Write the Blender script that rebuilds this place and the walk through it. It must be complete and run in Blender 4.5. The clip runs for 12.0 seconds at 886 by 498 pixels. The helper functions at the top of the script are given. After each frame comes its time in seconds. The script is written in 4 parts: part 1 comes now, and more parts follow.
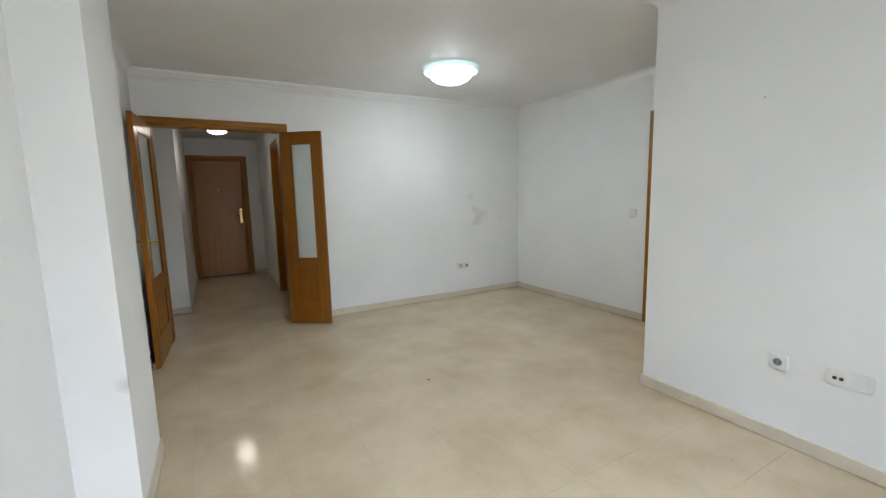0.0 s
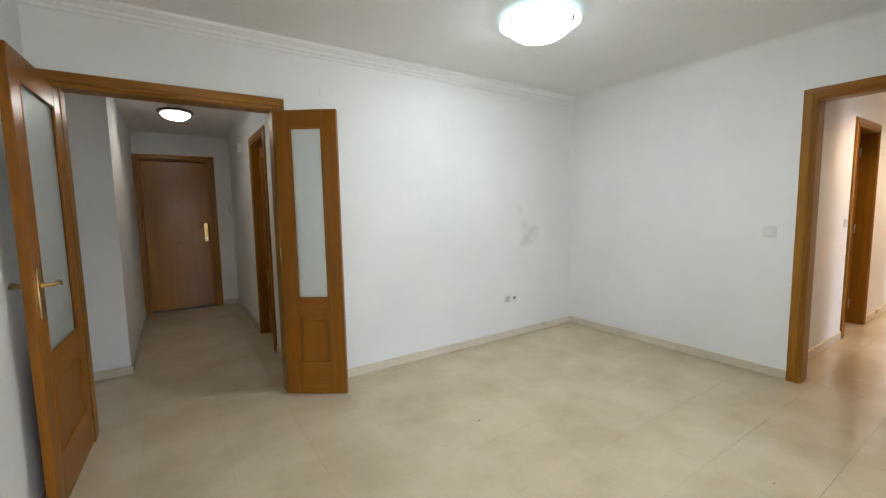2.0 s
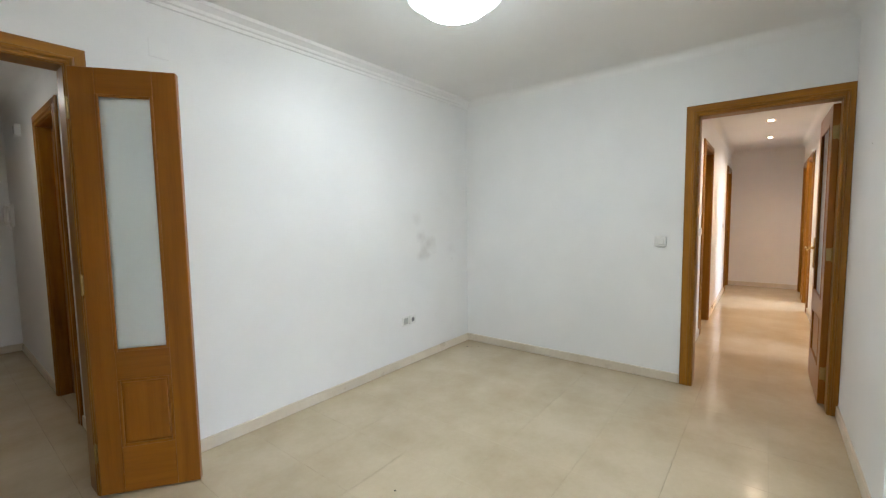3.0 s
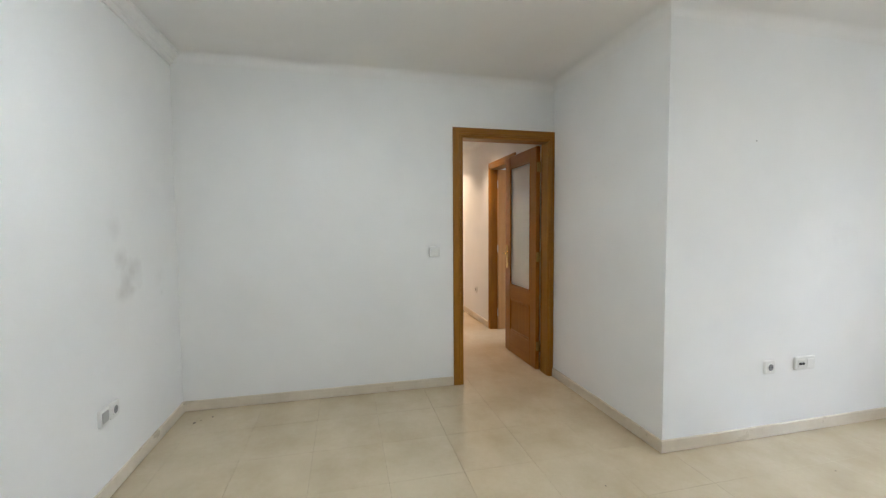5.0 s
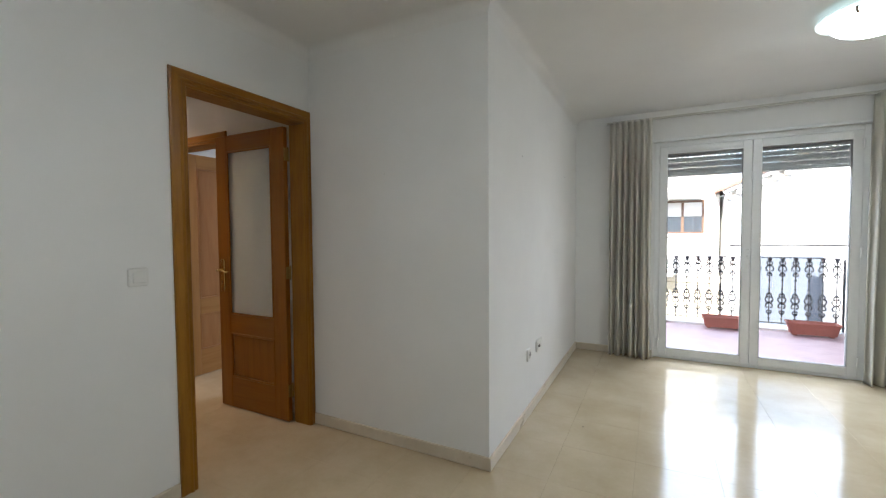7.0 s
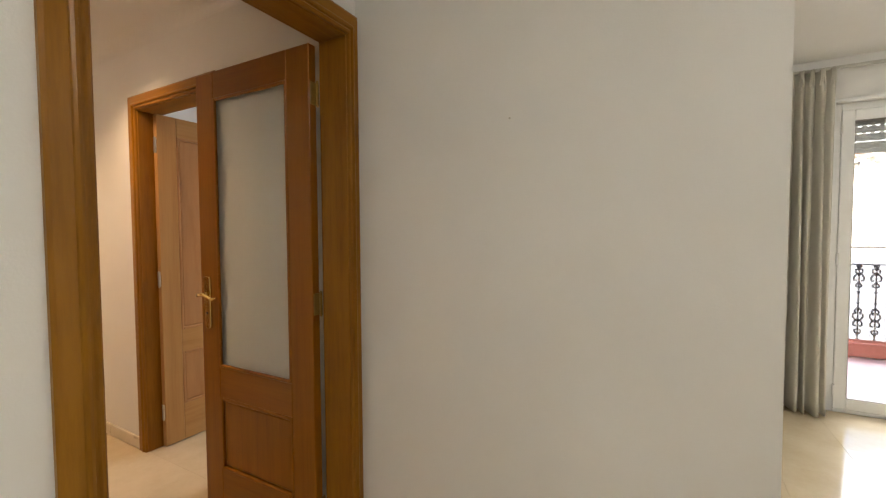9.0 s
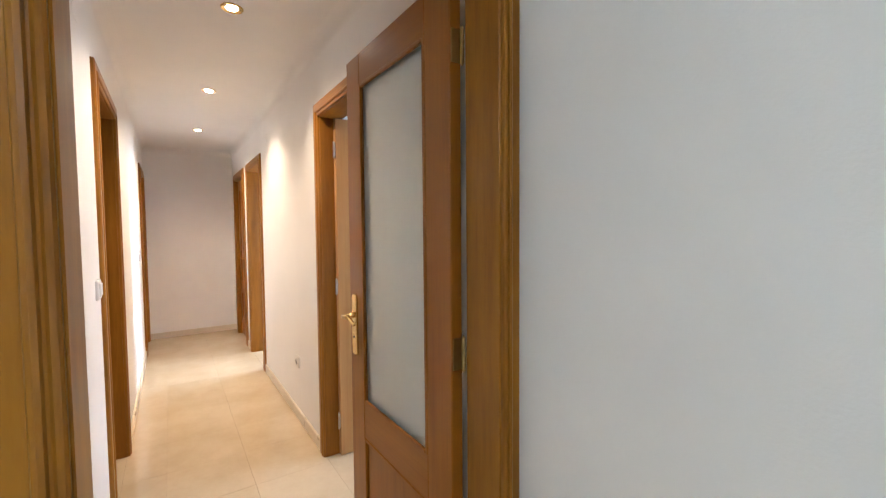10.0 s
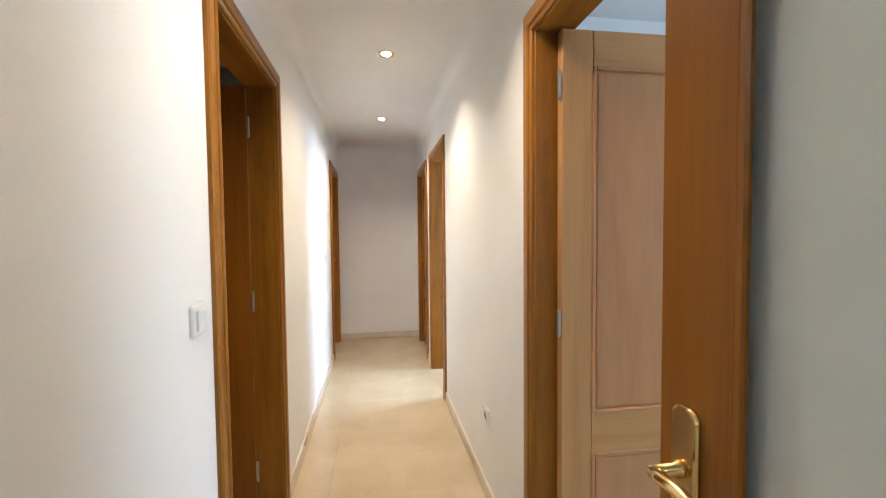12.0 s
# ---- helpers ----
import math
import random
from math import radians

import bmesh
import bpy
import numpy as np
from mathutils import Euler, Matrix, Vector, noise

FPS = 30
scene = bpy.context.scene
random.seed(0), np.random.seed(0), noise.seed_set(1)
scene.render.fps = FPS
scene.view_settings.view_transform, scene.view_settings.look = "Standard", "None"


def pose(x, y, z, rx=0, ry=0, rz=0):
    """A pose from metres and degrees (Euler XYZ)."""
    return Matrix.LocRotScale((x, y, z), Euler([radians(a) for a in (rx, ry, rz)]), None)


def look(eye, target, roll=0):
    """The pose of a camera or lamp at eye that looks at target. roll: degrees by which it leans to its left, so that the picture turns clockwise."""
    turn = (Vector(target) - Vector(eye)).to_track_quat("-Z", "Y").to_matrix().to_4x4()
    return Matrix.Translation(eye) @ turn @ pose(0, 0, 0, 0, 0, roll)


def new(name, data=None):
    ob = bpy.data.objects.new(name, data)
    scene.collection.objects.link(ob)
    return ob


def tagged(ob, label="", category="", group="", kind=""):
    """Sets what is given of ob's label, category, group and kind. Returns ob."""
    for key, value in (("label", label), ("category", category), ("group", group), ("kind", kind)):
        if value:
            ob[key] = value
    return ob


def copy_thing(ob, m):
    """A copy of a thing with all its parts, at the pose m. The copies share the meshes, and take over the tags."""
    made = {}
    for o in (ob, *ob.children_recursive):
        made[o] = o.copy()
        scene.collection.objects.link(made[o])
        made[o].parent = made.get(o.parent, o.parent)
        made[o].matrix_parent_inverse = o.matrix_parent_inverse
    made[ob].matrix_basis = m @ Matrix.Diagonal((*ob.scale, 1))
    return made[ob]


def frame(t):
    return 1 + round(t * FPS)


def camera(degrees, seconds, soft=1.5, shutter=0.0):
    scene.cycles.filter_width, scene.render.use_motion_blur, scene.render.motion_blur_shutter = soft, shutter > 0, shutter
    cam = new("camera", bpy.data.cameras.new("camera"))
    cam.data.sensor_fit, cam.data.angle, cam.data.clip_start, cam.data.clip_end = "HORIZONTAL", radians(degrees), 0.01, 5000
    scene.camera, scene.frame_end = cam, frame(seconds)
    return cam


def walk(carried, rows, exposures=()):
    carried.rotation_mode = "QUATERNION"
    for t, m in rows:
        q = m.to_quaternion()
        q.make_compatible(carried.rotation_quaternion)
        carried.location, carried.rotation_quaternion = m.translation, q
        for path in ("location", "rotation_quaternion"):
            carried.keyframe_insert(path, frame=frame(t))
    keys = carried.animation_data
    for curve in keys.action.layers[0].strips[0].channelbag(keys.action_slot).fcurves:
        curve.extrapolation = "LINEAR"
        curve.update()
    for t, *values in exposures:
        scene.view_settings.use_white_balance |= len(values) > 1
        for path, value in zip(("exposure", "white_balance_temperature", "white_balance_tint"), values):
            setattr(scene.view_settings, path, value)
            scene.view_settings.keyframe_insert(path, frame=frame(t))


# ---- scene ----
cam = camera(94.4, 12.0, 1.3)
METRES, EYE, TILT, LEAN, TURN = 8.0, 1.335, 0.0, 0.0, -29.1
ROWS = [
    (0.0, -0.0022, -0.0012, 0.0, -0.18, -7.44, 1.34),
    (0.5, -0.0239, 0.0412, -0.0002, 1.19, -7.24, 1.25),
    (1.0, -0.0432, 0.0880, -0.003, 1.16, -6.92, 1.13),
    (1.5, -0.0661, 0.1327, -0.0036, -0.19, -6.22, 1.19),
    (2.0, -0.0925, 0.1681, -0.0015, -4.5, -5.58, 1.06),
    (2.5, -0.0999, 0.2066, -0.0022, -12.17, -5.03, 0.96),
    (3.0, -0.1052, 0.2416, -0.0024, -22.62, -4.4, 0.87),
    (3.5, -0.1198, 0.2787, 0.001, -35.49, -4.13, 0.69),
    (5.5, -0.138, 0.4473, -0.0052, -87.13, -2.93, 0.42),
    (6.0, -0.1117, 0.4758, -0.0011, -100.32, -3.05, 0.43),
    (6.5, -0.078, 0.4989, -0.0031, -113.98, -2.75, 0.41),
    (8.5, 0.0794, 0.5025, -0.0065, -131.77, -1.90, 0.44),
    (9.0, 0.1218, 0.4846, -0.0040, -122.24, -2.30, 0.30),
    (9.5, 0.1552, 0.4580, -0.0003, -108.10, -1.98, 0.30),
    (10.0, 0.1870, 0.4467, 0.0030, -94.60, -2.65, 0.45),
    (10.5, 0.2214, 0.4421, 0.0020, -82.56, -2.43, 0.50),
    (11.0, 0.2485, 0.4449, 0.0010, -74.93, -2.15, 0.75),
    (11.5, 0.2790, 0.4624, 0.0025, -70.95, -2.55, 0.53),
    (12.0, 0.3139, 0.4890, 0.0008, -70.36, -2.33, 0.55),
]
walk(cam, [(t, pose(0, 0, EYE, TILT, LEAN, TURN) @ pose(METRES * x, METRES * y, METRES * z, 90 + pitch, roll, yaw)) for t, x, y, z, yaw, pitch, roll in ROWS],
     exposures=[(0.0, 2.38, 6050, 13), (1.0, 2.60, 6100, 13), (2.0, 2.78, 6100, 13), (3.0, 2.78, 6050, 13), (3.5, 2.60, 6000, 13), (5.5, 2.63, 6100, 13), (6.5, 2.01, 6150, 13),
                (8.5, 2.20, 6550, 13), (9.0, 2.51, 7500, 17), (9.5, 3.08, 6100, 12), (10.0, 3.10, 5750, 13), (10.5, 3.23, 5150, 5), (11.0, 3.20, 5000, 2), (11.5, 3.17, 5100, 3), (12.0, 2.91, 5200, 4)])

# ---- world and sun ----
world = bpy.data.worlds.new("sky")
scene.world = world
world.use_nodes = True
wn = world.node_tree.nodes
sky = wn.new("ShaderNodeTexSky")
sky.sky_type, sky.sun_disc = "NISHITA", False
SUN_EL, SUN_AZ = radians(34), radians(12)     # azimuth from +y towards +x
sky.sun_elevation, sky.sun_rotation = SUN_EL, SUN_AZ
world.node_tree.links.new(sky.outputs[0], wn["Background"].inputs[0])
wn["Background"].inputs[1].default_value = 0.15
sun = new("sun", bpy.data.lights.new("sun", "SUN"))
sun.data.energy, sun.data.angle, sun.data.color = 5.0, radians(0.5), (1.0, 0.95, 0.88)
sun.matrix_world = look((math.sin(SUN_AZ) * math.cos(SUN_EL) * 20, math.cos(SUN_AZ) * math.cos(SUN_EL) * 20, math.sin(SUN_EL) * 20), (0, 0, 0))

LAMP_ROOM, LAMP_HALL, LAMP_SPOT, SPOT_WATT = 9.3, 5.0, 7.0, 11.0


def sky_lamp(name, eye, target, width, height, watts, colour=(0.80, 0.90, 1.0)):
    """An added area lamp that stands in for the open sky, at a window or over the street."""
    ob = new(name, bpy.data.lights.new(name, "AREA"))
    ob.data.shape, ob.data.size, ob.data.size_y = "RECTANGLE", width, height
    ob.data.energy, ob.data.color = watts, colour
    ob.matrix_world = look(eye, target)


# added panel above the street, out of direct view, lifts the living room's daylight
sky_lamp("sky_fill_over_street", (0.9, -6.5, 4.9), (0.9, 0.0, 4.1), 14.0, 4.2, 480)
sky_lamp("sky_at_bedroom_window", (4.4, -1.0, 1.5), (4.5, 1.0, 1.3), 0.8, 0.95, 4)
sky_lamp("sky_at_end_bedroom_window", (7.9, -1.0, 1.75), (7.8, 1.0, 0.6), 1.3, 0.6, 15)


# ---- materials ----
def material(name, colour, rough=0.5, metal=0.0):
    m = bpy.data.materials.new(name)
    m.use_nodes = True
    b = m.node_tree.nodes["Principled BSDF"]
    b.inputs["Base Color"].default_value = (*colour, 1)
    b.inputs["Roughness"].default_value = rough
    b.inputs["Metallic"].default_value = metal
    return m


def node(m, kind, **inputs):
    n = m.node_tree.nodes.new(kind)
    for key, value in inputs.items():
        n.inputs[key.replace("_", " ")].default_value = value
    return n


def link(m, a, b):
    m.node_tree.links.new(a, b)


def bsdf(m):
    return m.node_tree.nodes["Principled BSDF"]


def ramp(m, source, stops):
    r = m.node_tree.nodes.new("ShaderNodeValToRGB")
    while len(r.color_ramp.elements) < len(stops):
        r.color_ramp.elements.new(0.5)
    for e, (p, c) in zip(r.color_ramp.elements, stops):
        e.position, e.color = p, (*c, 1)
    link(m, source, r.inputs[0])
    return r


def coords(m, scale=(1, 1, 1), world_space=True):
    mp = node(m, "ShaderNodeMapping")
    mp.inputs["Scale"].default_value = scale
    if world_space:
        link(m, m.node_tree.nodes.new("ShaderNodeNewGeometry").outputs["Position"], mp.inputs["Vector"])
    else:
        link(m, m.node_tree.nodes.new("ShaderNodeTexCoord").outputs["Object"], mp.inputs["Vector"])
    return mp.outputs["Vector"]


def noise_tex(m, vec, scale, detail=4.0, rough=0.55):
    n = node(m, "ShaderNodeTexNoise", Scale=scale, Detail=detail, Roughness=rough)
    link(m, vec, n.inputs["Vector"])
    return n.outputs["Fac"]


def bump(m, height, strength, distance):
    b = node(m, "ShaderNodeBump", Strength=strength, Distance=distance)
    link(m, height, b.inputs["Height"])
    link(m, b.outputs["Normal"], bsdf(m).inputs["Normal"])


def paint(name, colour, smudges=()):
    """Emulsion paint with roller grain, faint clouds, and grey hand marks at given places (x, y, z, radius, depth)."""
    m = material(name, colour, 0.62)
    v = coords(m)
    cloud = noise_tex(m, v, 1.7, 3.0)
    lo = tuple(c * 0.955 for c in colour)
    col = ramp(m, cloud, [(0.35, lo), (0.65, colour)]).outputs[0]
    for x, y, z, radius, depth in smudges:
        d = node(m, "ShaderNodeVectorMath")
        d.operation = "DISTANCE"
        d.inputs[1].default_value = (x, y, z)
        wob = node(m, "ShaderNodeTexNoise", Scale=7.0, Detail=3.0)
        link(m, v, wob.inputs["Vector"])
        link(m, v, d.inputs[0])
        add = node(m, "ShaderNodeMath")
        add.operation = "MULTIPLY_ADD"
        link(m, wob.outputs["Fac"], add.inputs[0])
        add.inputs[1].default_value = radius * 2.2
        link(m, d.outputs["Value"], add.inputs[2])
        mr = node(m, "ShaderNodeMapRange")
        mr.inputs["From Min"].default_value, mr.inputs["From Max"].default_value = radius * 1.05, radius * 2.0
        mr.inputs["To Min"].default_value, mr.inputs["To Max"].default_value = depth, 0.0
        link(m, add.outputs[0], mr.inputs["Value"])
        mix = node(m, "ShaderNodeMix")
        mix.data_type = "RGBA"
        link(m, mr.outputs[0], mix.inputs["Factor"])
        link(m, col, mix.inputs[6])
        mix.inputs[7].default_value = (0.33, 0.29, 0.26, 1)
        col = mix.outputs[2]
    link(m, col, bsdf(m).inputs["Base Color"])
    bump(m, noise_tex(m, v, 160.0, 3.0), 0.12, 0.004)
    return m


def timber(name, dark, light, axis, rough=0.36, across=26.0, along=1.1):
    """Varnished oak veneer, the grain along one local axis."""
    m = material(name, light, rough)
    s = [across, across, across]
    s["xyz".index(axis)] = along
    v = coords(m, s, world_space=False)
    info = m.node_tree.nodes.new("ShaderNodeObjectInfo")
    shift = node(m, "ShaderNodeVectorMath")
    link(m, v, shift.inputs[0])
    mul = node(m, "ShaderNodeMath")
    mul.operation = "MULTIPLY"
    link(m, info.outputs["Random"], mul.inputs[0])
    mul.inputs[1].default_value = 37.0
    link(m, mul.outputs[0], shift.inputs[1])
    grain = noise_tex(m, shift.outputs[0], 1.0, 6.0, 0.62)
    fine = noise_tex(m, shift.outputs[0], 5.5, 4.0, 0.7)
    add = node(m, "ShaderNodeMath")
    add.operation = "MULTIPLY_ADD"
    link(m, fine, add.inputs[0])
    add.inputs[1].default_value = 0.35
    link(m, grain, add.inputs[2])
    mid = tuple((a + b) / 2 for a, b in zip(dark, light))
    col = ramp(m, add.outputs[0], [(0.45, dark), (0.62, mid), (0.85, light)])
    link(m, col.outputs[0], bsdf(m).inputs["Base Color"])
    bsdf(m).inputs["Specular IOR Level"].default_value = 0.28
    bsdf(m).inputs["Coat Weight"].default_value = 0.06
    bsdf(m).inputs["Coat Roughness"].default_value = 0.2
    bump(m, fine, 0.08, 0.002)
    return m


def marble(name, lo, hi, rough, varied=0.0):
    m = material(name, hi, rough)
    v = coords(m)
    a = noise_tex(m, v, 2.2, 6.0, 0.6)
    b = noise_tex(m, v, 38.0, 4.0, 0.65)
    add = node(m, "ShaderNodeMath")
    add.operation = "MULTIPLY_ADD"
    link(m, b, add.inputs[0])
    add.inputs[1].default_value = 0.16
    link(m, a, add.inputs[2])
    out = add.outputs[0]
    if varied:
        info = m.node_tree.nodes.new("ShaderNodeObjectInfo")
        v2 = node(m, "ShaderNodeMath")
        v2.operation = "MULTIPLY_ADD"
        link(m, info.outputs["Random"], v2.inputs[0])
        v2.inputs[1].default_value = varied
        link(m, out, v2.inputs[2])
        out = v2.outputs[0]
    col = ramp(m, out, [(0.42, lo), (0.78, hi)])
    link(m, col.outputs[0], bsdf(m).inputs["Base Color"])
    rr = node(m, "ShaderNodeMapRange")
    rr.inputs["To Min"].default_value, rr.inputs["To Max"].default_value = rough * 0.7, rough * 1.5
    link(m, noise_tex(m, v, 5.0, 5.0), rr.inputs["Value"])
    link(m, rr.outputs[0], bsdf(m).inputs["Roughness"])
    return m


def worn(name, colour, rough, metal=0.0, scale=30.0, depth=0.15):
    """A plain surface with a little mottling and unevenness."""
    m = material(name, colour, rough, metal)
    v = coords(m)
    n = noise_tex(m, v, scale, 4.0)
    col = ramp(m, n, [(0.3, tuple(c * (1 - depth) for c in colour)), (0.7, colour)])
    link(m, col.outputs[0], bsdf(m).inputs["Base Color"])
    bump(m, n, 0.1, 0.002)
    return m


def glowing(name, colour, strength):
    m = material(name, (0.9, 0.9, 0.9), 0.3)
    bsdf(m).inputs["Emission Color"].default_value = (*colour, 1)
    bsdf(m).inputs["Emission Strength"].default_value = strength
    return m


def glass(name, colour, rough, amount=1.0):
    m = material(name, colour, rough)
    bsdf(m).inputs["Transmission Weight"].default_value = amount
    bsdf(m).inputs["IOR"].default_value = 1.45
    return m


WHITE = (0.81, 0.805, 0.79)
wall_paint = paint("wall_paint", WHITE)
wall_north_paint = paint("wall_north_paint", WHITE, [(3.08, 4.59, 1.01, 0.10, 0.30), (3.15, 4.59, 1.06, 0.11, 0.30), (3.02, 4.59, 0.96, 0.08, 0.22), (3.02, 4.59, 1.15, 0.08, 0.28), (2.98, 4.59, 1.30, 0.08, 0.12), (3.48, 4.59, 1.0, 0.10, 0.10), (3.5, 4.59, 0.9, 0.03, 0.2)])
wall_tv_paint = paint("wall_tv_paint", WHITE, [(2.492, 0.38, 1.27, 0.10, 0.09), (2.492, 0.30, 1.27, 0.08, 0.07)])
wall_pier_paint = paint("wall_pier_paint", WHITE, [(-0.368, 1.965, 0.62, 0.05, 0.5)])
ceiling_paint = paint("ceiling_paint", (0.80, 0.79, 0.77))
trim_paint = worn("plaster_moulding", (0.82, 0.81, 0.79), 0.6, depth=0.04)
OAK_D, OAK_L = (0.185, 0.067, 0.004), (0.330, 0.140, 0.011)
LEAF_D, LEAF_L = (0.208, 0.067, 0.004), (0.295, 0.108, 0.008)
oak_z = timber("oak_upright", OAK_D, OAK_L, "z", 0.34, 17.0, 1.5)
oak_x = timber("oak_level", OAK_D, OAK_L, "x", 0.34, 17.0, 1.5)
leaf_z = timber("oak_leaf_upright", LEAF_D, LEAF_L, "z", 0.3)
leaf_x = timber("oak_leaf_level", LEAF_D, LEAF_L, "x", 0.3)
# oak colours set lighter, for the door_4 leaf alone
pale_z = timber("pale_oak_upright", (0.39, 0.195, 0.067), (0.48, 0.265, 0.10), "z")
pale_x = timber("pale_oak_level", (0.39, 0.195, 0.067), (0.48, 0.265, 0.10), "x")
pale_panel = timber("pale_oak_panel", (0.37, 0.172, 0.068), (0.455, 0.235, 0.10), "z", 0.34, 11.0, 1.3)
oak_flat = timber("oak_veneer_sheet", (0.25, 0.098, 0.010), (0.315, 0.134, 0.016), "z", 0.22)
marble_floor = marble("polished_cream_marble", (0.475, 0.385, 0.252), (0.575, 0.482, 0.338), 0.12, 0.05)
bsdf(marble_floor).inputs["Specular IOR Level"].default_value = 0.38
joint = worn("floor_joint", (0.435, 0.355, 0.242), 0.6)
marble_skirt = marble("skirting_marble", (0.58, 0.50, 0.385), (0.70, 0.625, 0.51), 0.28)
brass = worn("brass", (0.74, 0.52, 0.20), 0.22, 1.0, 60.0)
hinge_brass = worn("tarnished_brass", (0.42, 0.30, 0.12), 0.3, 1.0, 60.0)
steel = worn("steel", (0.62, 0.60, 0.56), 0.3, 1.0, 60.0)
dark_metal = worn("dark_bronze", (0.10, 0.07, 0.05), 0.35, 0.9, 60.0)
frosted = glass("frosted_glass", (0.90, 0.96, 0.94), 0.45, 0.68)
clear = glass("window_glass", (0.97, 0.985, 0.98), 0.0)
plastic = worn("white_plastic", (0.74, 0.73, 0.70), 0.35, depth=0.03)
rail_grey = worn("beige_rail", (0.55, 0.53, 0.48), 0.4, depth=0.05)
plastic_grey = worn("grey_plastic", (0.42, 0.41, 0.39), 0.4, depth=0.05)
socket_well = worn("socket_well", (0.20, 0.20, 0.20), 0.5, depth=0.1)
black = worn("black_plastic", (0.015, 0.015, 0.015), 0.5)
alu_white = worn("white_lacquered_aluminium", (0.80, 0.81, 0.81), 0.35, depth=0.03)
slat_grey = worn("shutter_slat", (0.42, 0.43, 0.42), 0.45, depth=0.08)
rubber = worn("rubber_seal", (0.30, 0.30, 0.29), 0.6)
iron = worn("wrought_iron", (0.045, 0.047, 0.05), 0.5, 0.2, 40.0)
terracotta = worn("terracotta", (0.36, 0.115, 0.085), 0.7, depth=0.25)
balcony_tile = worn("balcony_tile", (0.47, 0.34, 0.345), 0.55, scale=6.0)
render_orange = worn("orange_render", (0.55, 0.285, 0.19), 0.85, scale=10.0)
quoin_white = worn("white_quoin", (0.74, 0.73, 0.71), 0.8)
facade_white = worn("white_render", (0.78, 0.76, 0.71), 0.9, scale=3.0)
facade_cream = worn("cream_render", (0.70, 0.62, 0.46), 0.9, scale=3.0)
roof_tile = worn("roof_tile", (0.38, 0.20, 0.13), 0.85, scale=8.0)
asphalt = worn("asphalt", (0.05, 0.05, 0.05), 0.9, scale=20.0)
window_dark = material("dark_pane", (0.05, 0.06, 0.07), 0.08)
wood_brown = worn("brown_window_frame", (0.14, 0.07, 0.035), 0.5)
awning_cloth = worn("awning_cloth", (0.62, 0.62, 0.60), 0.9)
garage_grey = worn("grey_blue_metal", (0.13, 0.15, 0.18), 0.5)
# brim given a faint glow of its own for bulb light in its glass
opal_brim = glowing("lit_opal_glass_brim", (0.74, 1.0, 0.97), 0.16)
# bowl edge emits less than the bowl, to limit the flare on the ceiling
dome_edge = glowing("dimly_lit_opal_edge", (0.85, 1.0, 0.98), 2.6)
dome_room = glowing("lit_opal_glass", (0.93, 1.0, 0.98), LAMP_ROOM)
dome_hall = glowing("lit_hall_glass", (1.0, 0.90, 0.72), LAMP_HALL)
bulb_glow = glowing("halogen_bulb", (1.0, 0.86, 0.68), LAMP_SPOT)
dirt = worn("dirt", (0.10, 0.08, 0.06), 0.9)


def fabric():
    m = material("curtain_linen", (0.62, 0.60, 0.54), 0.9)
    v = coords(m)
    n = noise_tex(m, v, 220.0, 2.0)
    col = ramp(m, n, [(0.3, (0.79, 0.76, 0.69)), (0.7, (0.88, 0.86, 0.79))])
    link(m, col.outputs[0], bsdf(m).inputs["Base Color"])
    bsdf(m).inputs["Transmission Weight"].default_value = 0.0
    tr = node(m, "ShaderNodeBsdfTranslucent", Color=(0.82, 0.80, 0.74, 1))
    mix = node(m, "ShaderNodeMixShader", Fac=0.5)
    link(m, bsdf(m).outputs[0], mix.inputs[1])
    link(m, tr.outputs[0], mix.inputs[2])
    link(m, mix.outputs[0], m.node_tree.nodes["Material Output"].inputs["Surface"])
    bump(m, n, 0.2, 0.002)
    return m


linen = fabric()


# ---- building helpers ----
def box(bm, x0, x1, y0, y1, z0, z1, bevel=0.0, segments=1):
    v = [bm.verts.new((x, y, z)) for x in (x0, x1) for y in (y0, y1) for z in (z0, z1)]
    faces = [bm.faces.new([v[i] for i in q]) for q in ((0, 1, 3, 2), (4, 6, 7, 5), (0, 4, 5, 1), (2, 3, 7, 6), (0, 2, 6, 4), (1, 5, 7, 3))]
    if bevel:
        edges = list({e for f in faces for e in f.edges})
        bmesh.ops.bevel(bm, geom=edges, offset=bevel, segments=segments, affect="EDGES", profile=0.6)
    return bm


def boxed(*sizes, bevel=0.0, segments=1):
    return box(bmesh.new(), *sizes, bevel=bevel, segments=segments)


def plate(bm, x0, x1, z0, z1, y_back, y_front, radius, edge):
    """A plate with rounded corners and a softened front edge, standing on the plane y = y_back."""
    def outline(inset, y):
        r, pts = radius - inset * 0.6, []
        for cx, cz, a0 in ((x1 - inset - r, z1 - inset - r, 0), (x0 + inset + r, z1 - inset - r, 90), (x0 + inset + r, z0 + inset + r, 180), (x1 - inset - r, z0 + inset + r, 270)):
            for k in range(6):
                a = radians(a0 + k * 18)
                pts.append(bm.verts.new((cx + r * math.cos(a), y, cz + r * math.sin(a))))
        return pts
    step = y_front - y_back
    rings = [outline(0, y_back), outline(0, y_back + step * 0.5), outline(edge * 0.35, y_back + step * 0.85), outline(edge, y_front)]
    for p, q in zip(rings, rings[1:]):
        for i in range(len(p)):
            bm.faces.new((p[i], p[(i + 1) % len(p)], q[(i + 1) % len(p)], q[i]))
    bm.faces.new(rings[0])
    bm.faces.new(rings[-1])
    return bm


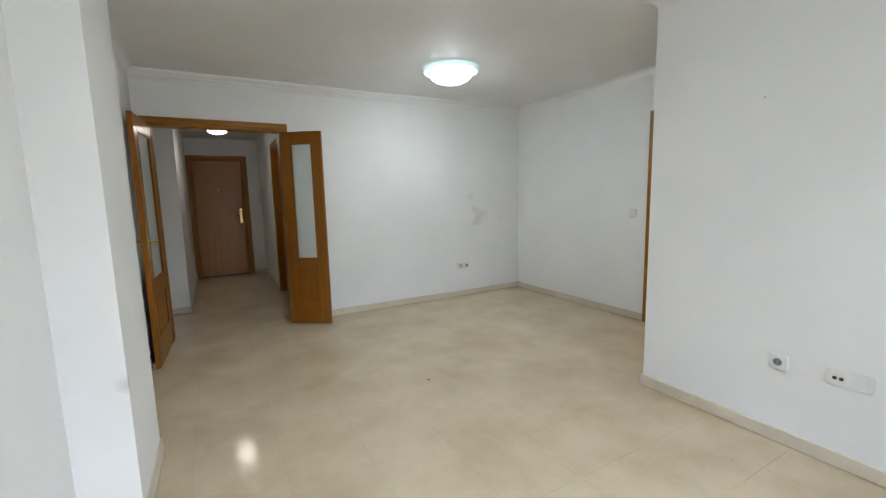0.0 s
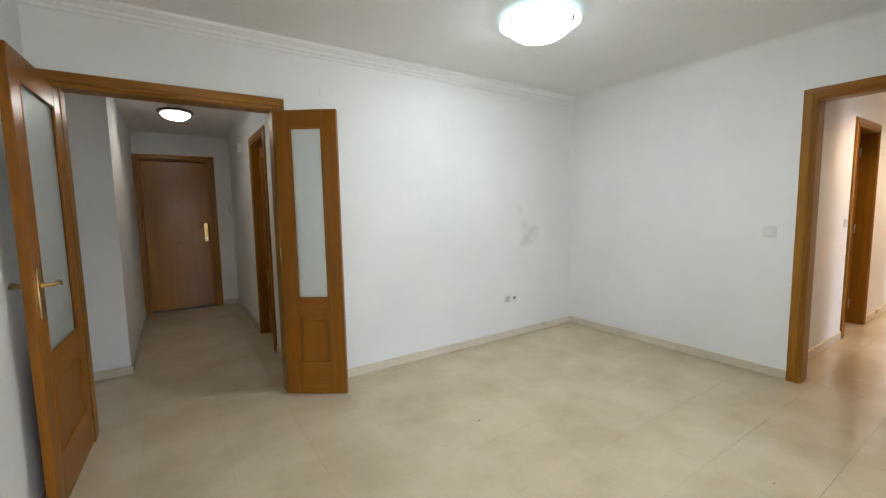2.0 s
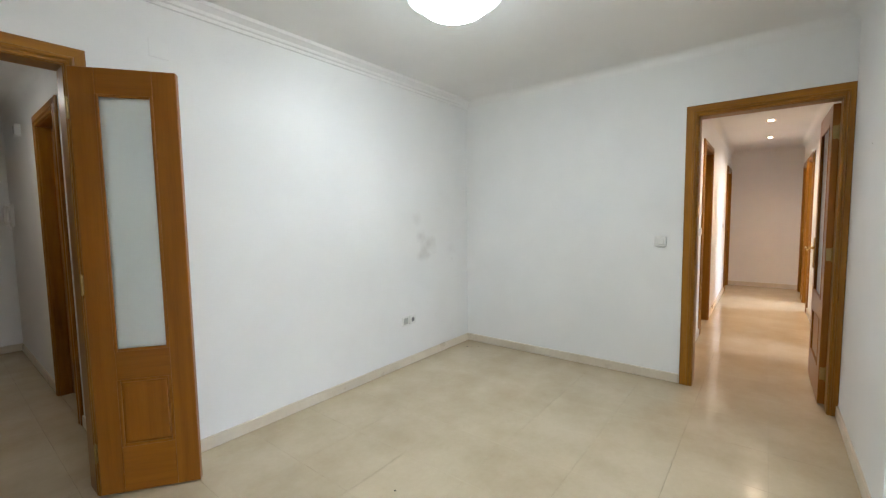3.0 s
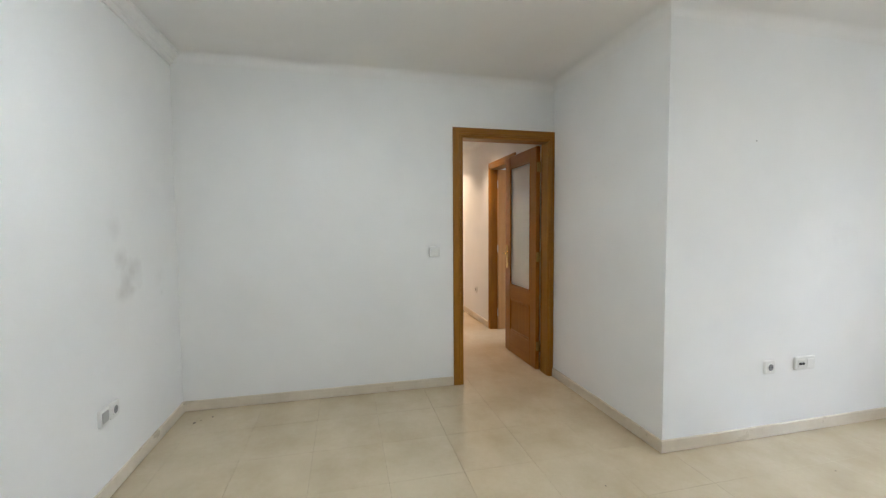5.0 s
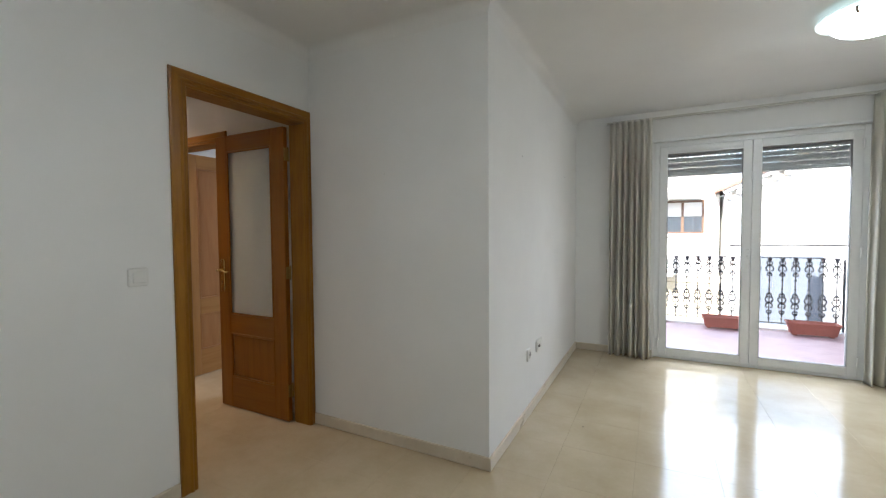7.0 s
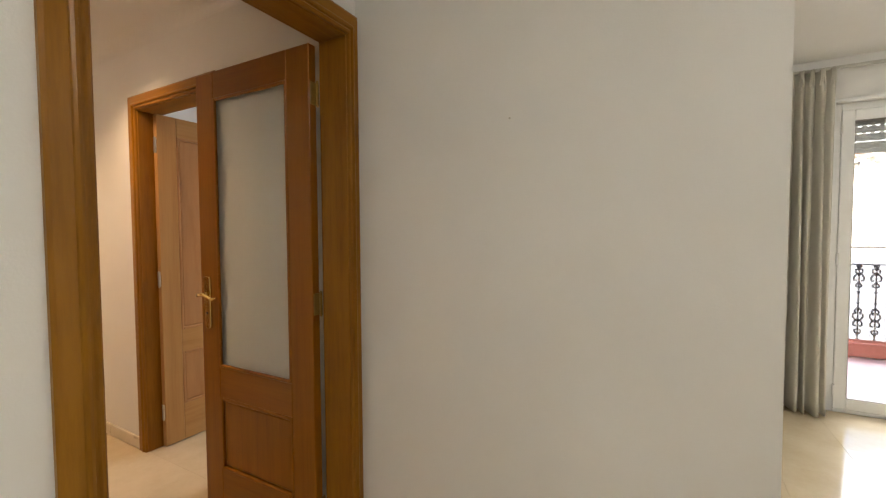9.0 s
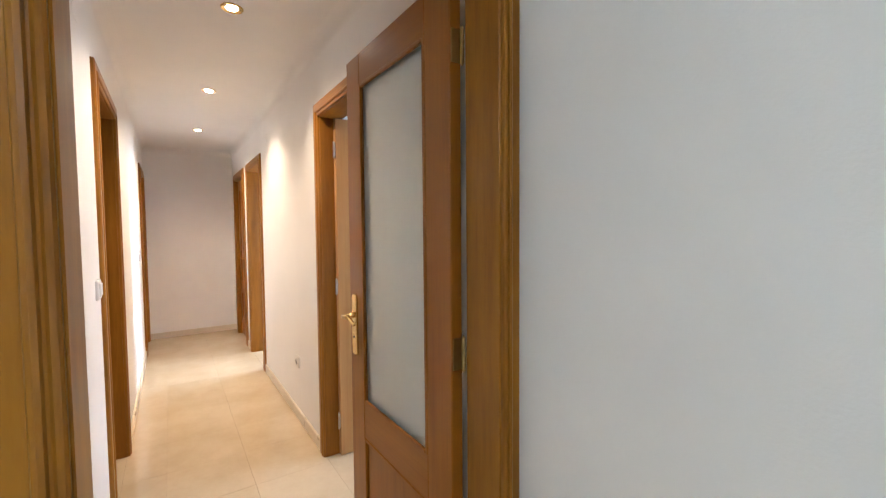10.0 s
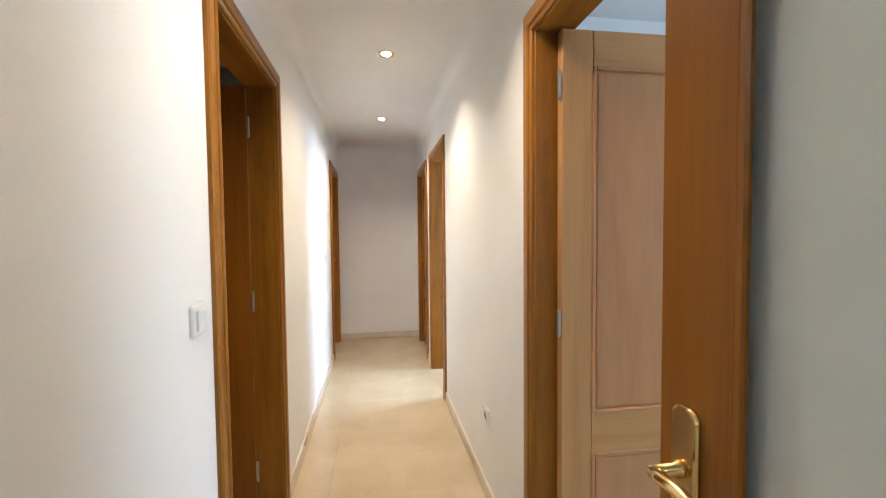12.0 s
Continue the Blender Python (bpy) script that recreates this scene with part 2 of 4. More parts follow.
def lathe(bm, profile, centre=(0, 0, 0), axis="z", steps=24):
    """Turns a profile of (radius, height) about an axis through the centre."""
    c = Vector(centre)
    rings = []
    for r, h in profile:
        ring = []
        for i in range(steps):
            a = 2 * math.pi * i / steps
            u, w = r * math.cos(a), r * math.sin(a)
            p = {"z": (u, w, h), "y": (u, h, w), "x": (h, u, w)}[axis]
            ring.append(bm.verts.new(c + Vector(p)))
        rings.append(ring)
    for a, b in zip(rings, rings[1:]):
        for i in range(steps):
            bm.faces.new((a[i], a[(i + 1) % steps], b[(i + 1) % steps], b[i]))
    for ring in (rings[0], rings[-1]):
        bm.faces.new(ring)
    return bm


def tube(bm, points, radius, steps=8):
    """A round bar along a line of points; radius may be a list."""
    pts = [Vector(p) for p in points]
    radii = radius if isinstance(radius, (list, tuple)) else [radius] * len(pts)
    rings, side = [], None
    for i, p in enumerate(pts):
        d = (pts[min(i + 1, len(pts) - 1)] - pts[max(i - 1, 0)]).normalized()
        if side is None:
            side = d.orthogonal().normalized()
        side = (side - d * side.dot(d)).normalized()
        up = d.cross(side)
        rings.append([bm.verts.new(p + radii[i] * (math.cos(2 * math.pi * k / steps) * side + math.sin(2 * math.pi * k / steps) * up)) for k in range(steps)])
    for a, b in zip(rings, rings[1:]):
        for k in range(steps):
            bm.faces.new((a[k], a[(k + 1) % steps], b[(k + 1) % steps], b[k]))
    bm.faces.new(rings[0])
    bm.faces.new(rings[-1])
    return bm


def sweep(bm, profile, start, end, out, mitre=(0, 0)):
    """Runs a closed profile of (away from the wall, up) straight from start to end; out is the wall's inward normal."""
    a, b, o = Vector(start), Vector(end), Vector(out)
    d = (b - a).normalized()
    ra = [bm.verts.new(a - d * u * mitre[0] + o * u + Vector((0, 0, w))) for u, w in profile]
    rb = [bm.verts.new(b + d * u * mitre[1] + o * u + Vector((0, 0, w))) for u, w in profile]
    n = len(profile)
    for i in range(n):
        bm.faces.new((ra[i], ra[(i + 1) % n], rb[(i + 1) % n], rb[i]))
    bm.faces.new(ra)
    bm.faces.new(rb)
    return bm


def mesh_of(bm, name, mat, smooth=False):
    bmesh.ops.recalc_face_normals(bm, faces=bm.faces)
    me = bpy.data.meshes.new(name)
    bm.to_mesh(me)
    bm.free()
    me.materials.append(mat)
    if smooth:
        for p in me.polygons:
            p.use_smooth = True
    return me


def part(name, bm, mat, parent, label="", smooth=False):
    ob = new(name, mesh_of(bm, name, mat, smooth))
    ob.parent = parent
    if label:
        tagged(ob, label)
    return ob


def thing(name, m, label, category, group="", kind=""):
    """An Empty at a thing's base, to hold its parts."""
    ob = new(name)
    ob.empty_display_size = 0.05
    ob.matrix_world = m
    return tagged(ob, label, category, group, kind)


def solid(name, bm, mat, label, category, kind="structure", group="", smooth=False):
    return tagged(new(name, mesh_of(bm, name, mat, smooth)), label, category, group, kind)


def wall_along_x(name, x0, x1, y0, y1, z1, mat, label, openings=(), z0=0.0):
    bm = bmesh.new()
    at = x0
    for a, b, low, high in sorted(openings):
        box(bm, at, a, y0, y1, z0, z1)
        if low > z0:
            box(bm, a, b, y0, y1, z0, low)
        box(bm, a, b, y0, y1, high, z1)
        at = b
    box(bm, at, x1, y0, y1, z0, z1)
    return solid(name, bm, mat, label, "wall")


def wall_along_y(name, y0, y1, x0, x1, z1, mat, label, openings=(), z0=0.0):
    bm = bmesh.new()
    at = y0
    for a, b, low, high in sorted(openings):
        box(bm, x0, x1, at, a, z0, z1)
        if low > z0:
            box(bm, x0, x1, a, b, z0, low)
        box(bm, x0, x1, a, b, high, z1)
        at = b
    box(bm, x0, x1, at, y1, z0, z1)
    return solid(name, bm, mat, label, "wall")


# ---- walls, in metres; z = 0 is the floor ----
W, E, N, S = -0.57, 3.77, 4.59, -0.95          # living room faces
JX, JY = 2.492, 1.70                            # corner of the block that juts in
CN, CS, CE = 2.65, 1.65, 9.38                  # corridor faces
HW, HE, HN = -0.345, 0.77, 8.16                # hall faces
H_ROOM, H_CORR, H_HALL, TOP = 2.50, 2.43, 2.385, 2.62
DOOR_H = 2.04
BED_1, BED_2 = (4.0, 4.8, 1.0, 2.0), (7.2, 8.6, 0.2, 2.1)

wall_along_x("wall_north", W - 0.12, E + 0.12, N, N + 0.12, TOP, wall_north_paint, "white painted wall with grey hand smudges", [(-0.465, 0.66, 0, DOOR_H)])
wall_along_y("wall_east", JY - 0.06, N, E, E + 0.12, TOP, wall_paint, "white painted wall with a doorway to the corridor", [(1.733, 2.532, 0, DOOR_H)])
wall_along_x("wall_jog", JX, E, CS - 0.12, JY, TOP, wall_paint, "white painted return wall beside the corridor door")
wall_along_y("wall_tv", S, CS - 0.12, JX, JX + 0.12, TOP, wall_tv_paint, "white painted wall with sockets and nail holes")
wall_along_x("wall_south", W - 0.12, CE + 0.12, S - 0.25, S, TOP, wall_paint, "white painted outer wall with the balcony opening", [(0.11, 1.72, 0, 2.19), BED_1, BED_2])
wall_along_y("wall_west", S, N, W - 0.12, W, TOP, wall_paint, "white painted side wall")
solid("wall_pier", boxed(W - 0.01, -0.368, 1.96, 2.55, 0, TOP), wall_pier_paint, "white painted pier jutting from the side wall", "wall")
wall_along_x("wall_corridor_south", E, CE + 0.12, CS - 0.12, CS, TOP, wall_paint, "white painted corridor wall with three doorways",
             [(4.75, 5.46, 0, DOOR_H), (7.32, 8.06, 0, DOOR_H), (8.39, 9.12, 0, DOOR_H)])
wall_along_x("wall_corridor_north", E + 0.12, CE + 0.12, CN, CN + 0.12, TOP, wall_paint, "white painted corridor wall with two doorways",
             [(5.39, 6.15, 0, DOOR_H), (8.56, 9.27, 0, DOOR_H)])
wall_along_y("wall_corridor_end", CS, CN, CE, CE + 0.12, TOP, wall_paint, "white painted wall closing the corridor")
wall_along_y("wall_hall_west", 5.73, HN, HW - 0.12, HW, TOP, wall_paint, "white painted hall wall")
wall_along_x("wall_hall_corner", -1.60, HW - 0.12, 5.73, 5.85, TOP, wall_paint, "white painted wall of the side passage")
wall_along_y("wall_passage_end", N, 5.85, -1.72, -1.60, TOP, wall_paint, "white painted wall closing the side passage")
wall_along_x("wall_passage_south", -1.60, W - 0.12, N, N + 0.12, TOP, wall_paint, "white painted wall of the side passage")
wall_along_y("wall_hall_east", N + 0.12, HN, HE, HE + 0.12, TOP, wall_paint, "white painted hall wall with a doorway", [(5.61, 6.31, 0, DOOR_H)])
wall_along_x("wall_hall_north", HW - 0.12, HE + 0.12, HN, HN + 0.14, TOP, wall_paint, "white painted wall with the entrance door", [(-0.29, 0.50, 0, DOOR_H)])
# unseen wall added to stop outside light leaking under the entrance door
wall_along_x("wall_entrance_light_stop", -0.6, 1.0, HN + 0.14, HN + 0.24, TOP, wall_paint, "plain unseen wall added behind the entrance door to stop outside light")
# rooms behind the doors
wall_along_y("wall_bedroom_partition", S, CS - 0.12, 6.20, 6.30, TOP, wall_paint, "white painted partition between bedrooms")
wall_along_y("wall_bedroom_end", S, CS - 0.12, CE, CE + 0.12, TOP, wall_paint, "white painted bedroom wall")
wall_along_x("wall_back_room_north", E + 0.12, CE + 0.12, 5.2, 5.32, TOP, wall_paint, "white painted back room wall")
wall_along_y("wall_back_room_end", CN + 0.12, 5.2, CE, CE + 0.12, TOP, wall_paint, "white painted back room wall")
wall_along_y("wall_back_partition", CN + 0.12, 5.2, 7.2, 7.3, TOP, wall_paint, "white painted partition between back rooms")
wall_along_y("wall_back_west", N + 0.12, 5.2, E, E + 0.12, TOP, wall_paint, "white painted back room wall")
wall_along_y("wall_closet_end", 5.2, 6.8, 1.9, 2.0, TOP, wall_paint, "white painted closet wall")
wall_along_x("wall_closet_north", HE + 0.12, 2.0, 6.8, 6.9, TOP, wall_paint, "white painted closet wall")
wall_along_x("wall_closet_south", HE + 0.12, 2.0, 5.1, 5.2, TOP, wall_paint, "white painted closet wall")

solid("ceiling_room", box(box(box(bmesh.new(), W, E, JY, N, H_ROOM, TOP), W, JX, S, JY, H_ROOM, TOP), JX + 0.12, CE, S, CS - 0.12, H_ROOM, TOP), ceiling_paint, "white painted ceiling", "ceiling")
solid("ceiling_corridor", box(box(bmesh.new(), E + 0.12, CE, CS, CN, H_CORR, TOP), E + 0.12, CE, CN + 0.12, 5.2, 2.5, TOP), ceiling_paint, "white painted lower corridor ceiling with recessed spots", "ceiling")
solid("ceiling_hall", box(box(box(bmesh.new(), HW, HE, N + 0.12, HN, H_HALL, TOP), -1.60, HW, N + 0.12, 5.73, H_HALL, TOP), HE + 0.12, 1.9, 5.2, 6.8, H_HALL, TOP), ceiling_paint, "white painted lower hall ceiling", "ceiling")
solid("roof_slab", boxed(-2.2, 10.0, S - 0.25, 8.8, TOP, TOP + 0.2), facade_white, "rendered slab above the flat", "roof")

# cornices
STEPPED = [(0, 0), (0.012, 0), (0.016, 0.018), (0.026, 0.024), (0.032, 0.040), (0.058, 0.058), (0.066, 0.062), (0.070, 0.08), (0, 0.08)]
COVE = [(0.07 - 0.07 * math.cos(a), 0.07 * math.sin(a)) for a in [i * math.pi / 16 for i in range(9)]] + [(0, 0.07)]
solid("cornice_north", sweep(bmesh.new(), STEPPED, (W, N, H_ROOM - 0.08), (E, N, H_ROOM - 0.08), (0, -1, 0)), trim_paint, "stepped white plaster cornice", "cornice")
for nm, a, b, o, mi in (("cornice_east", (E, JY, 0), (E, N, 0), (-1, 0, 0), (-1, 0)), ("cornice_jog", (JX, JY, 0), (E, JY, 0), (0, 1, 0), (1, -1)),
                    ("cornice_tv", (JX, S, 0), (JX, JY, 0), (-1, 0, 0), (0, 1)), ("cornice_west", (W, S, 0), (W, N, 0), (1, 0, 0), (0, 0))):
    solid(nm, sweep(bmesh.new(), COVE, Vector(a) + Vector((0, 0, H_ROOM - 0.07)), Vector(b) + Vector((0, 0, H_ROOM - 0.07)), o, mi), ceiling_paint, "white plaster cove along the ceiling", "cornice")
for nm, a, b, o in (("cornice_corridor_north", (E + 0.12, CN, 0), (CE, CN, 0), (0, -1, 0)), ("cornice_corridor_south", (E + 0.12, CS, 0), (CE, CS, 0), (0, 1, 0)),
                    ("cornice_corridor_end", (CE, CS, 0), (CE, CN, 0), (-1, 0, 0))):
    solid(nm, sweep(bmesh.new(), COVE, Vector(a) + Vector((0, 0, H_CORR - 0.07)), Vector(b) + Vector((0, 0, H_CORR - 0.07)), o), ceiling_paint, "white plaster cove along the corridor ceiling", "cornice")
solid("cornice_hall", sweep(bmesh.new(), COVE, Vector((HE, N + 0.12, H_HALL - 0.07)), Vector((HE, HN, H_HALL - 0.07)), (-1, 0, 0)), ceiling_paint, "white plaster cove along the hall ceiling", "cornice")


# skirting boards of marble
SKIRT = [(0, 0.0), (0.012, 0.0), (0.012, 0.066), (0.009, 0.070), (0, 0.070)]


def skirting(a, b, out):
    ob = solid("baseboard", sweep(bmesh.new(), SKIRT, (*a, 0.0032), (*b, 0.0032), (*out, 0)), marble_skirt, "beige marble skirting along the wall", "skirting")
    return ob


for a, b, o in (((0.745, N), (E, N), (0, -1)), ((E, 2.60), (E, N - 0.012), (-1, 0)), ((JX - 0.012, JY), (E - 0.016, JY), (0, 1)), ((JX, S), (JX, JY), (-1, 0)),
                ((1.73, S), (JX - 0.012, S), (0, 1)), ((W, S), (0.10, S), (0, 1)), ((W, S + 0.012), (W, 1.96), (1, 0)), ((W, 2.55), (W, N), (1, 0)),
                ((-0.368, 1.948), (-0.368, 2.562), (1, 0)), ((W + 0.012, 1.96), (-0.368, 1.96), (0, -1)), ((W + 0.012, 2.55), (-0.368, 2.55), (0, 1)),
                ((E + 0.12, CN), (5.328, CN), (0, -1)), ((6.212, CN), (8.495, CN), (0, -1)), ((3.90, CS), (4.688, CS), (0, 1)), ((5.522, CS), (7.258, CS), (0, 1)), ((8.122, CS), (8.32, CS), (0, 1)),
                ((CE, CS), (CE, CN), (-1, 0)), ((HW, 5.718), (HW, HN), (1, 0)), ((-1.6, 5.73), (HW, 5.73), (0, -1)), ((HE, N + 0.14), (HE, 5.535), (-1, 0)), ((HE, 6.39), (HE, HN), (-1, 0)),
                ((0.575, HN), (HE - 0.012, HN), (0, -1))):
    skirting(a, b, o)


# ---- doorways ----
MOULDED = ((0.0, 0.0), (0.0, 0.011), (0.05, 0.015), (0.14, 0.0165), (0.20, 0.0125), (0.25, 0.0125), (0.28, 0.019), (0.36, 0.0215), (0.44, 0.019), (0.47, 0.0155), (0.90, 0.0165), (1.0, 0.012), (1.0, 0.0))


def moulded(a, b, away, wide, corner, y0, face, first=0.0):
    """A moulded board beside an opening, from a to b (x, z) along its inner edge, widening away from it; the b end is mitred to the
    outer corner, and so is the a end of a head board (first: how far out its outer edge starts)."""
    bm = bmesh.new()
    rings = []
    for end, (x, z) in enumerate((a, b)):
        ring = []
        for u, d in MOULDED:
            if away[0]:
                dx, dz = away[0] * wide * u, (corner[1] * u if end else 0.0)
            else:
                dx, dz = (corner[0] * u if end else first * u), wide * u
            ring.append(bm.verts.new((x + dx, y0 + face * d, z + dz)))
        rings.append(ring)
    n = len(MOULDED)
    for i in range(n):
        bm.faces.new((rings[0][i], rings[0][(i + 1) % n], rings[1][(i + 1) % n], rings[1][i]))
    bm.faces.new(rings[0])
    bm.faces.new(rings[1])
    return bm


def door_frame(name, m, width, depth, label, height=DOOR_H, both=True, trim=(0.06, 0.06)):
    """Lining and architraves. Local x runs across the opening from 0 to width, y from the front face (0) back to depth."""
    f = thing(name, m, label, "door frame", kind="structure")
    t = 0.022
    part("jamb", boxed(0.0, t, -0.002, depth + 0.002, 0, height - t, bevel=0.002), oak_z, f)
    part("jamb", boxed(width - t, width, -0.002, depth + 0.002, 0, height - t, bevel=0.002), oak_z, f)
    part("head", boxed(0, width, -0.002, depth + 0.002, height - t, height, bevel=0.002), oak_x, f)
    for face in ((-1, 1) if both else (-1,)):
        y0 = 0.0 if face < 0 else depth
        for inner, outer, side in ((0.018, trim[0] + 0.018, -1), (width - 0.018, trim[1] + 0.018, 1)):
            a = (inner, 0.001)
            b = (inner, height - 0.018)
            part("architrave", moulded(a, b, (side, 0), outer, (side * outer, 0.078), y0, face), oak_z, f)
        bm = moulded((0.018, height - 0.018), (width - 0.018, height - 0.018), (0, 1), 0.078, (trim[1] + 0.018, 0.078), y0, face, -(trim[0] + 0.018))
        part("architrave", bm, oak_x, f)
    return f


def lever(leaf, x, side, towards, z=1.03, size=(0.24, 0.044)):
    """A long brass plate with a curled lever; side is the face (+1 or -1 on y), towards the way the lever points along x."""
    y = side * 0.020
    h, w = size
    bm = bmesh.new()
    plate(bm, x - w / 2, x + w / 2, z - h * 0.66, z + h * 0.34, y - side * 0.001, y + side * 0.008, 0.015, 0.004)
    hd = part("handle", bm, brass, leaf, "polished brass lever handle on a long plate")
    bm = bmesh.new()
    lathe(bm, [(0.012, 0), (0.012, 0.012), (0.008, 0.016), (0.008, 0.05)] if side > 0 else [(0.012, 0), (0.012, -0.012), (0.008, -0.016), (0.008, -0.05)], (x, y + side * 0.004, z), "y", 12)
    pts = [(x, y + side * 0.05, z), (x + towards * 0.02, y + side * 0.055, z + 0.004), (x + towards * 0.05, y + side * 0.055, z + 0.006),
           (x + towards * 0.08, y + side * 0.053, z - 0.002), (x + towards * 0.105, y + side * 0.05, z - 0.012), (x + towards * 0.118, y + side * 0.047, z - 0.004)]
    tube(bm, pts, [0.008, 0.0085, 0.008, 0.0075, 0.007, 0.004], 10)
    part("lever", bm, brass, hd, smooth=True)
    bm = bmesh.new()
    lathe(bm, [(0.006, side * 0.006), (0.006, side * 0.0085)], (x, y, z - h * 0.36), "y", 10)
    part("keyhole", bm, black, hd)


def hinges(leaf, side, heights=(0.22, 1.03, 1.83), mat=None):
    for z in heights:
        bm = lathe(bmesh.new(), [(0.002, z - 0.050), (0.0055, z - 0.044), (0.0055, z - 0.001), (0.005, z), (0.0055, z + 0.001), (0.0055, z + 0.044), (0.002, z + 0.050)], (-0.009, side * 0.015, 0), "z", 10)
        box(bm, -0.0030, -0.0005, -0.014, 0.014, z - 0.042, z + 0.042)
        part("hinge", bm, mat or hinge_brass, leaf)


def glazed_leaf(name, m, width, label, stile=0.11, handle_side=0, hinge_side=1):
    """Oak leaf, hinged at local x = 0: frosted pane above, fielded panel below."""
    d = thing(name, m, label, "door", kind="structure")
    t = 0.0185
    top, glass_top, glass_low, panel_top, panel_low = 2.012, 1.895, 0.705, 0.565, 0.235
    part("stile", boxed(0, stile, -t, t, 0.008, top, bevel=0.003), leaf_z, d)
    part("stile", boxed(width - stile, width, -t, t, 0.008, top, bevel=0.003), leaf_z, d)
    for a, b in ((glass_top, top), (panel_top, glass_low), (0.008, panel_low)):
        part("rail", boxed(stile, width - stile, -t + 0.0003, t - 0.0003, a, b, bevel=0.002), leaf_x, d)
    bm = bmesh.new()
    for side in (-1, 1):
        y0, y1 = sorted((side * (t - 0.008), side * (t + 0.003)))
        for a, b in ((stile - 0.002, stile + 0.012), (width - stile - 0.012, width - stile + 0.002)):
            box(bm, a, b, y0, y1, glass_low - 0.002, glass_top + 0.002, bevel=0.003)
        for a, b in ((glass_low - 0.002, glass_low + 0.012), (glass_top - 0.012, glass_top + 0.002)):
            box(bm, stile + 0.012, width - stile - 0.012, y0, y1, a, b, bevel=0.003)
    part("glazing_bead", bm, leaf_z, d)
    part("pane", boxed(stile, width - stile, -0.003, 0.003, glass_low, glass_top), frosted, d, "frosted glass pane")
    panel(d, stile, width - stile, panel_low, panel_top, t)
    if handle_side:
        lever(d, width - 0.055, 1, -1)
        lever(d, width - 0.055, -1, -1)
    hinges(d, hinge_side)
    return d


def panel(d, x0, x1, z0, z1, t, veneer=None):
    """A fielded panel: sunk ground, bevelled field, mitred moulding."""
    bm = box(bmesh.new(), x0, x1, -t + 0.010, t - 0.010, z0, z1)
    part("panel", bm, veneer or leaf_z, d)
    bm = bmesh.new()
    for side in (-1, 1):
        o = side * (t - 0.010)
        f = side * (t - 0.0065)
        for a0, a1, b0, b1, off in ((x0 + 0.016, x1 - 0.016, z0 + 0.016, z1 - 0.016, 0.007),):
            outer = [bm.verts.new(p) for p in ((a0, o, b0), (a1, o, b0), (a1, o, b1), (a0, o, b1))]
            inner = [bm.verts.new(p) for p in ((a0 + off, f, b0 + off), (a1 - off, f, b0 + off), (a1 - off, f, b1 - off), (a0 + off, f, b1 - off))]
            for i in range(4):
                bm.faces.new((outer[i], outer[(i + 1) % 4], inner[(i + 1) % 4], inner[i]))
            bm.faces.new(inner)
    part("field", bm, veneer or leaf_z, d)
    bm = bmesh.new()
    for side in (-1, 1):
        y0, y1 = sorted((side * (t - 0.012), side * (t + 0.003)))
        for a, b in ((x0 - 0.001, x0 + 0.013), (x1 - 0.013, x1 + 0.001)):
            box(bm, a, b, y0, y1, z0 - 0.001, z1 + 0.001, bevel=0.003)
        for a, b in ((z0 - 0.001, z0 + 0.013), (z1 - 0.013, z1 + 0.001)):
            box(bm, x0 + 0.013, x1 - 0.013, y0, y1, a, b, bevel=0.003)
    part("moulding", bm, veneer or leaf_z, d)


def panelled_leaf(name, m, width, label, hinge_side=1, handle=True, hinge_mat=None, veneers=None):
    up, level, sheet_face = veneers or (leaf_z, leaf_x, leaf_z)
    d = thing(name, m, label, "door", kind="structure")
    t, stile = 0.0185, 0.11
    part("stile", boxed(0, stile, -t, t, 0.008, 2.012, bevel=0.003), up, d)
    part("stile", boxed(width - stile, width, -t, t, 0.008, 2.012, bevel=0.003), up, d)
    for a, b in ((1.895, 2.012), (0.565, 0.705), (0.008, 0.235)):
        part("rail", boxed(stile, width - stile, -t + 0.0003, t - 0.0003, a, b, bevel=0.002), level, d)
    panel(d, stile, width - stile, 0.705, 1.895, t, sheet_face)
    panel(d, stile, width - stile, 0.235, 0.565, t, sheet_face)
    if handle:
        lever(d, width - 0.055, 1, -1)
        lever(d, width - 0.055, -1, -1)
    hinges(d, hinge_side, mat=hinge_mat)
    return d


# double door between living room and hall
door_frame("door_frame_1", pose(-0.465, N, 0), 1.125, 0.12, "oak frame of the double door to the hall")
glazed_leaf("door_1", pose(-0.466, N - 0.004, 0, 0, 0, -92.8), 0.715, "oak double-door leaf with frosted pane standing open", handle_side=1, hinge_side=-1)
glazed_leaf("door_2", pose(0.655, N - 0.018, 0, 0, 0, -35.5), 0.425, "narrow oak double-door leaf with frosted pane standing open", stile=0.10, hinge_side=-1)
# living room to corridor: frame's front is the living room side
door_frame("door_frame_2", pose(E, 2.532, 0, 0, 0, -90), 0.799, 0.12, "oak frame of the corridor doorway", trim=(0.063, 0.0325))
glazed_leaf("door_3", pose(3.919, 1.7705, 0, 0, 0, 0.6), 0.70, "oak door with frosted pane folded back along the corridor", stile=0.122, handle_side=1, hinge_side=-1)
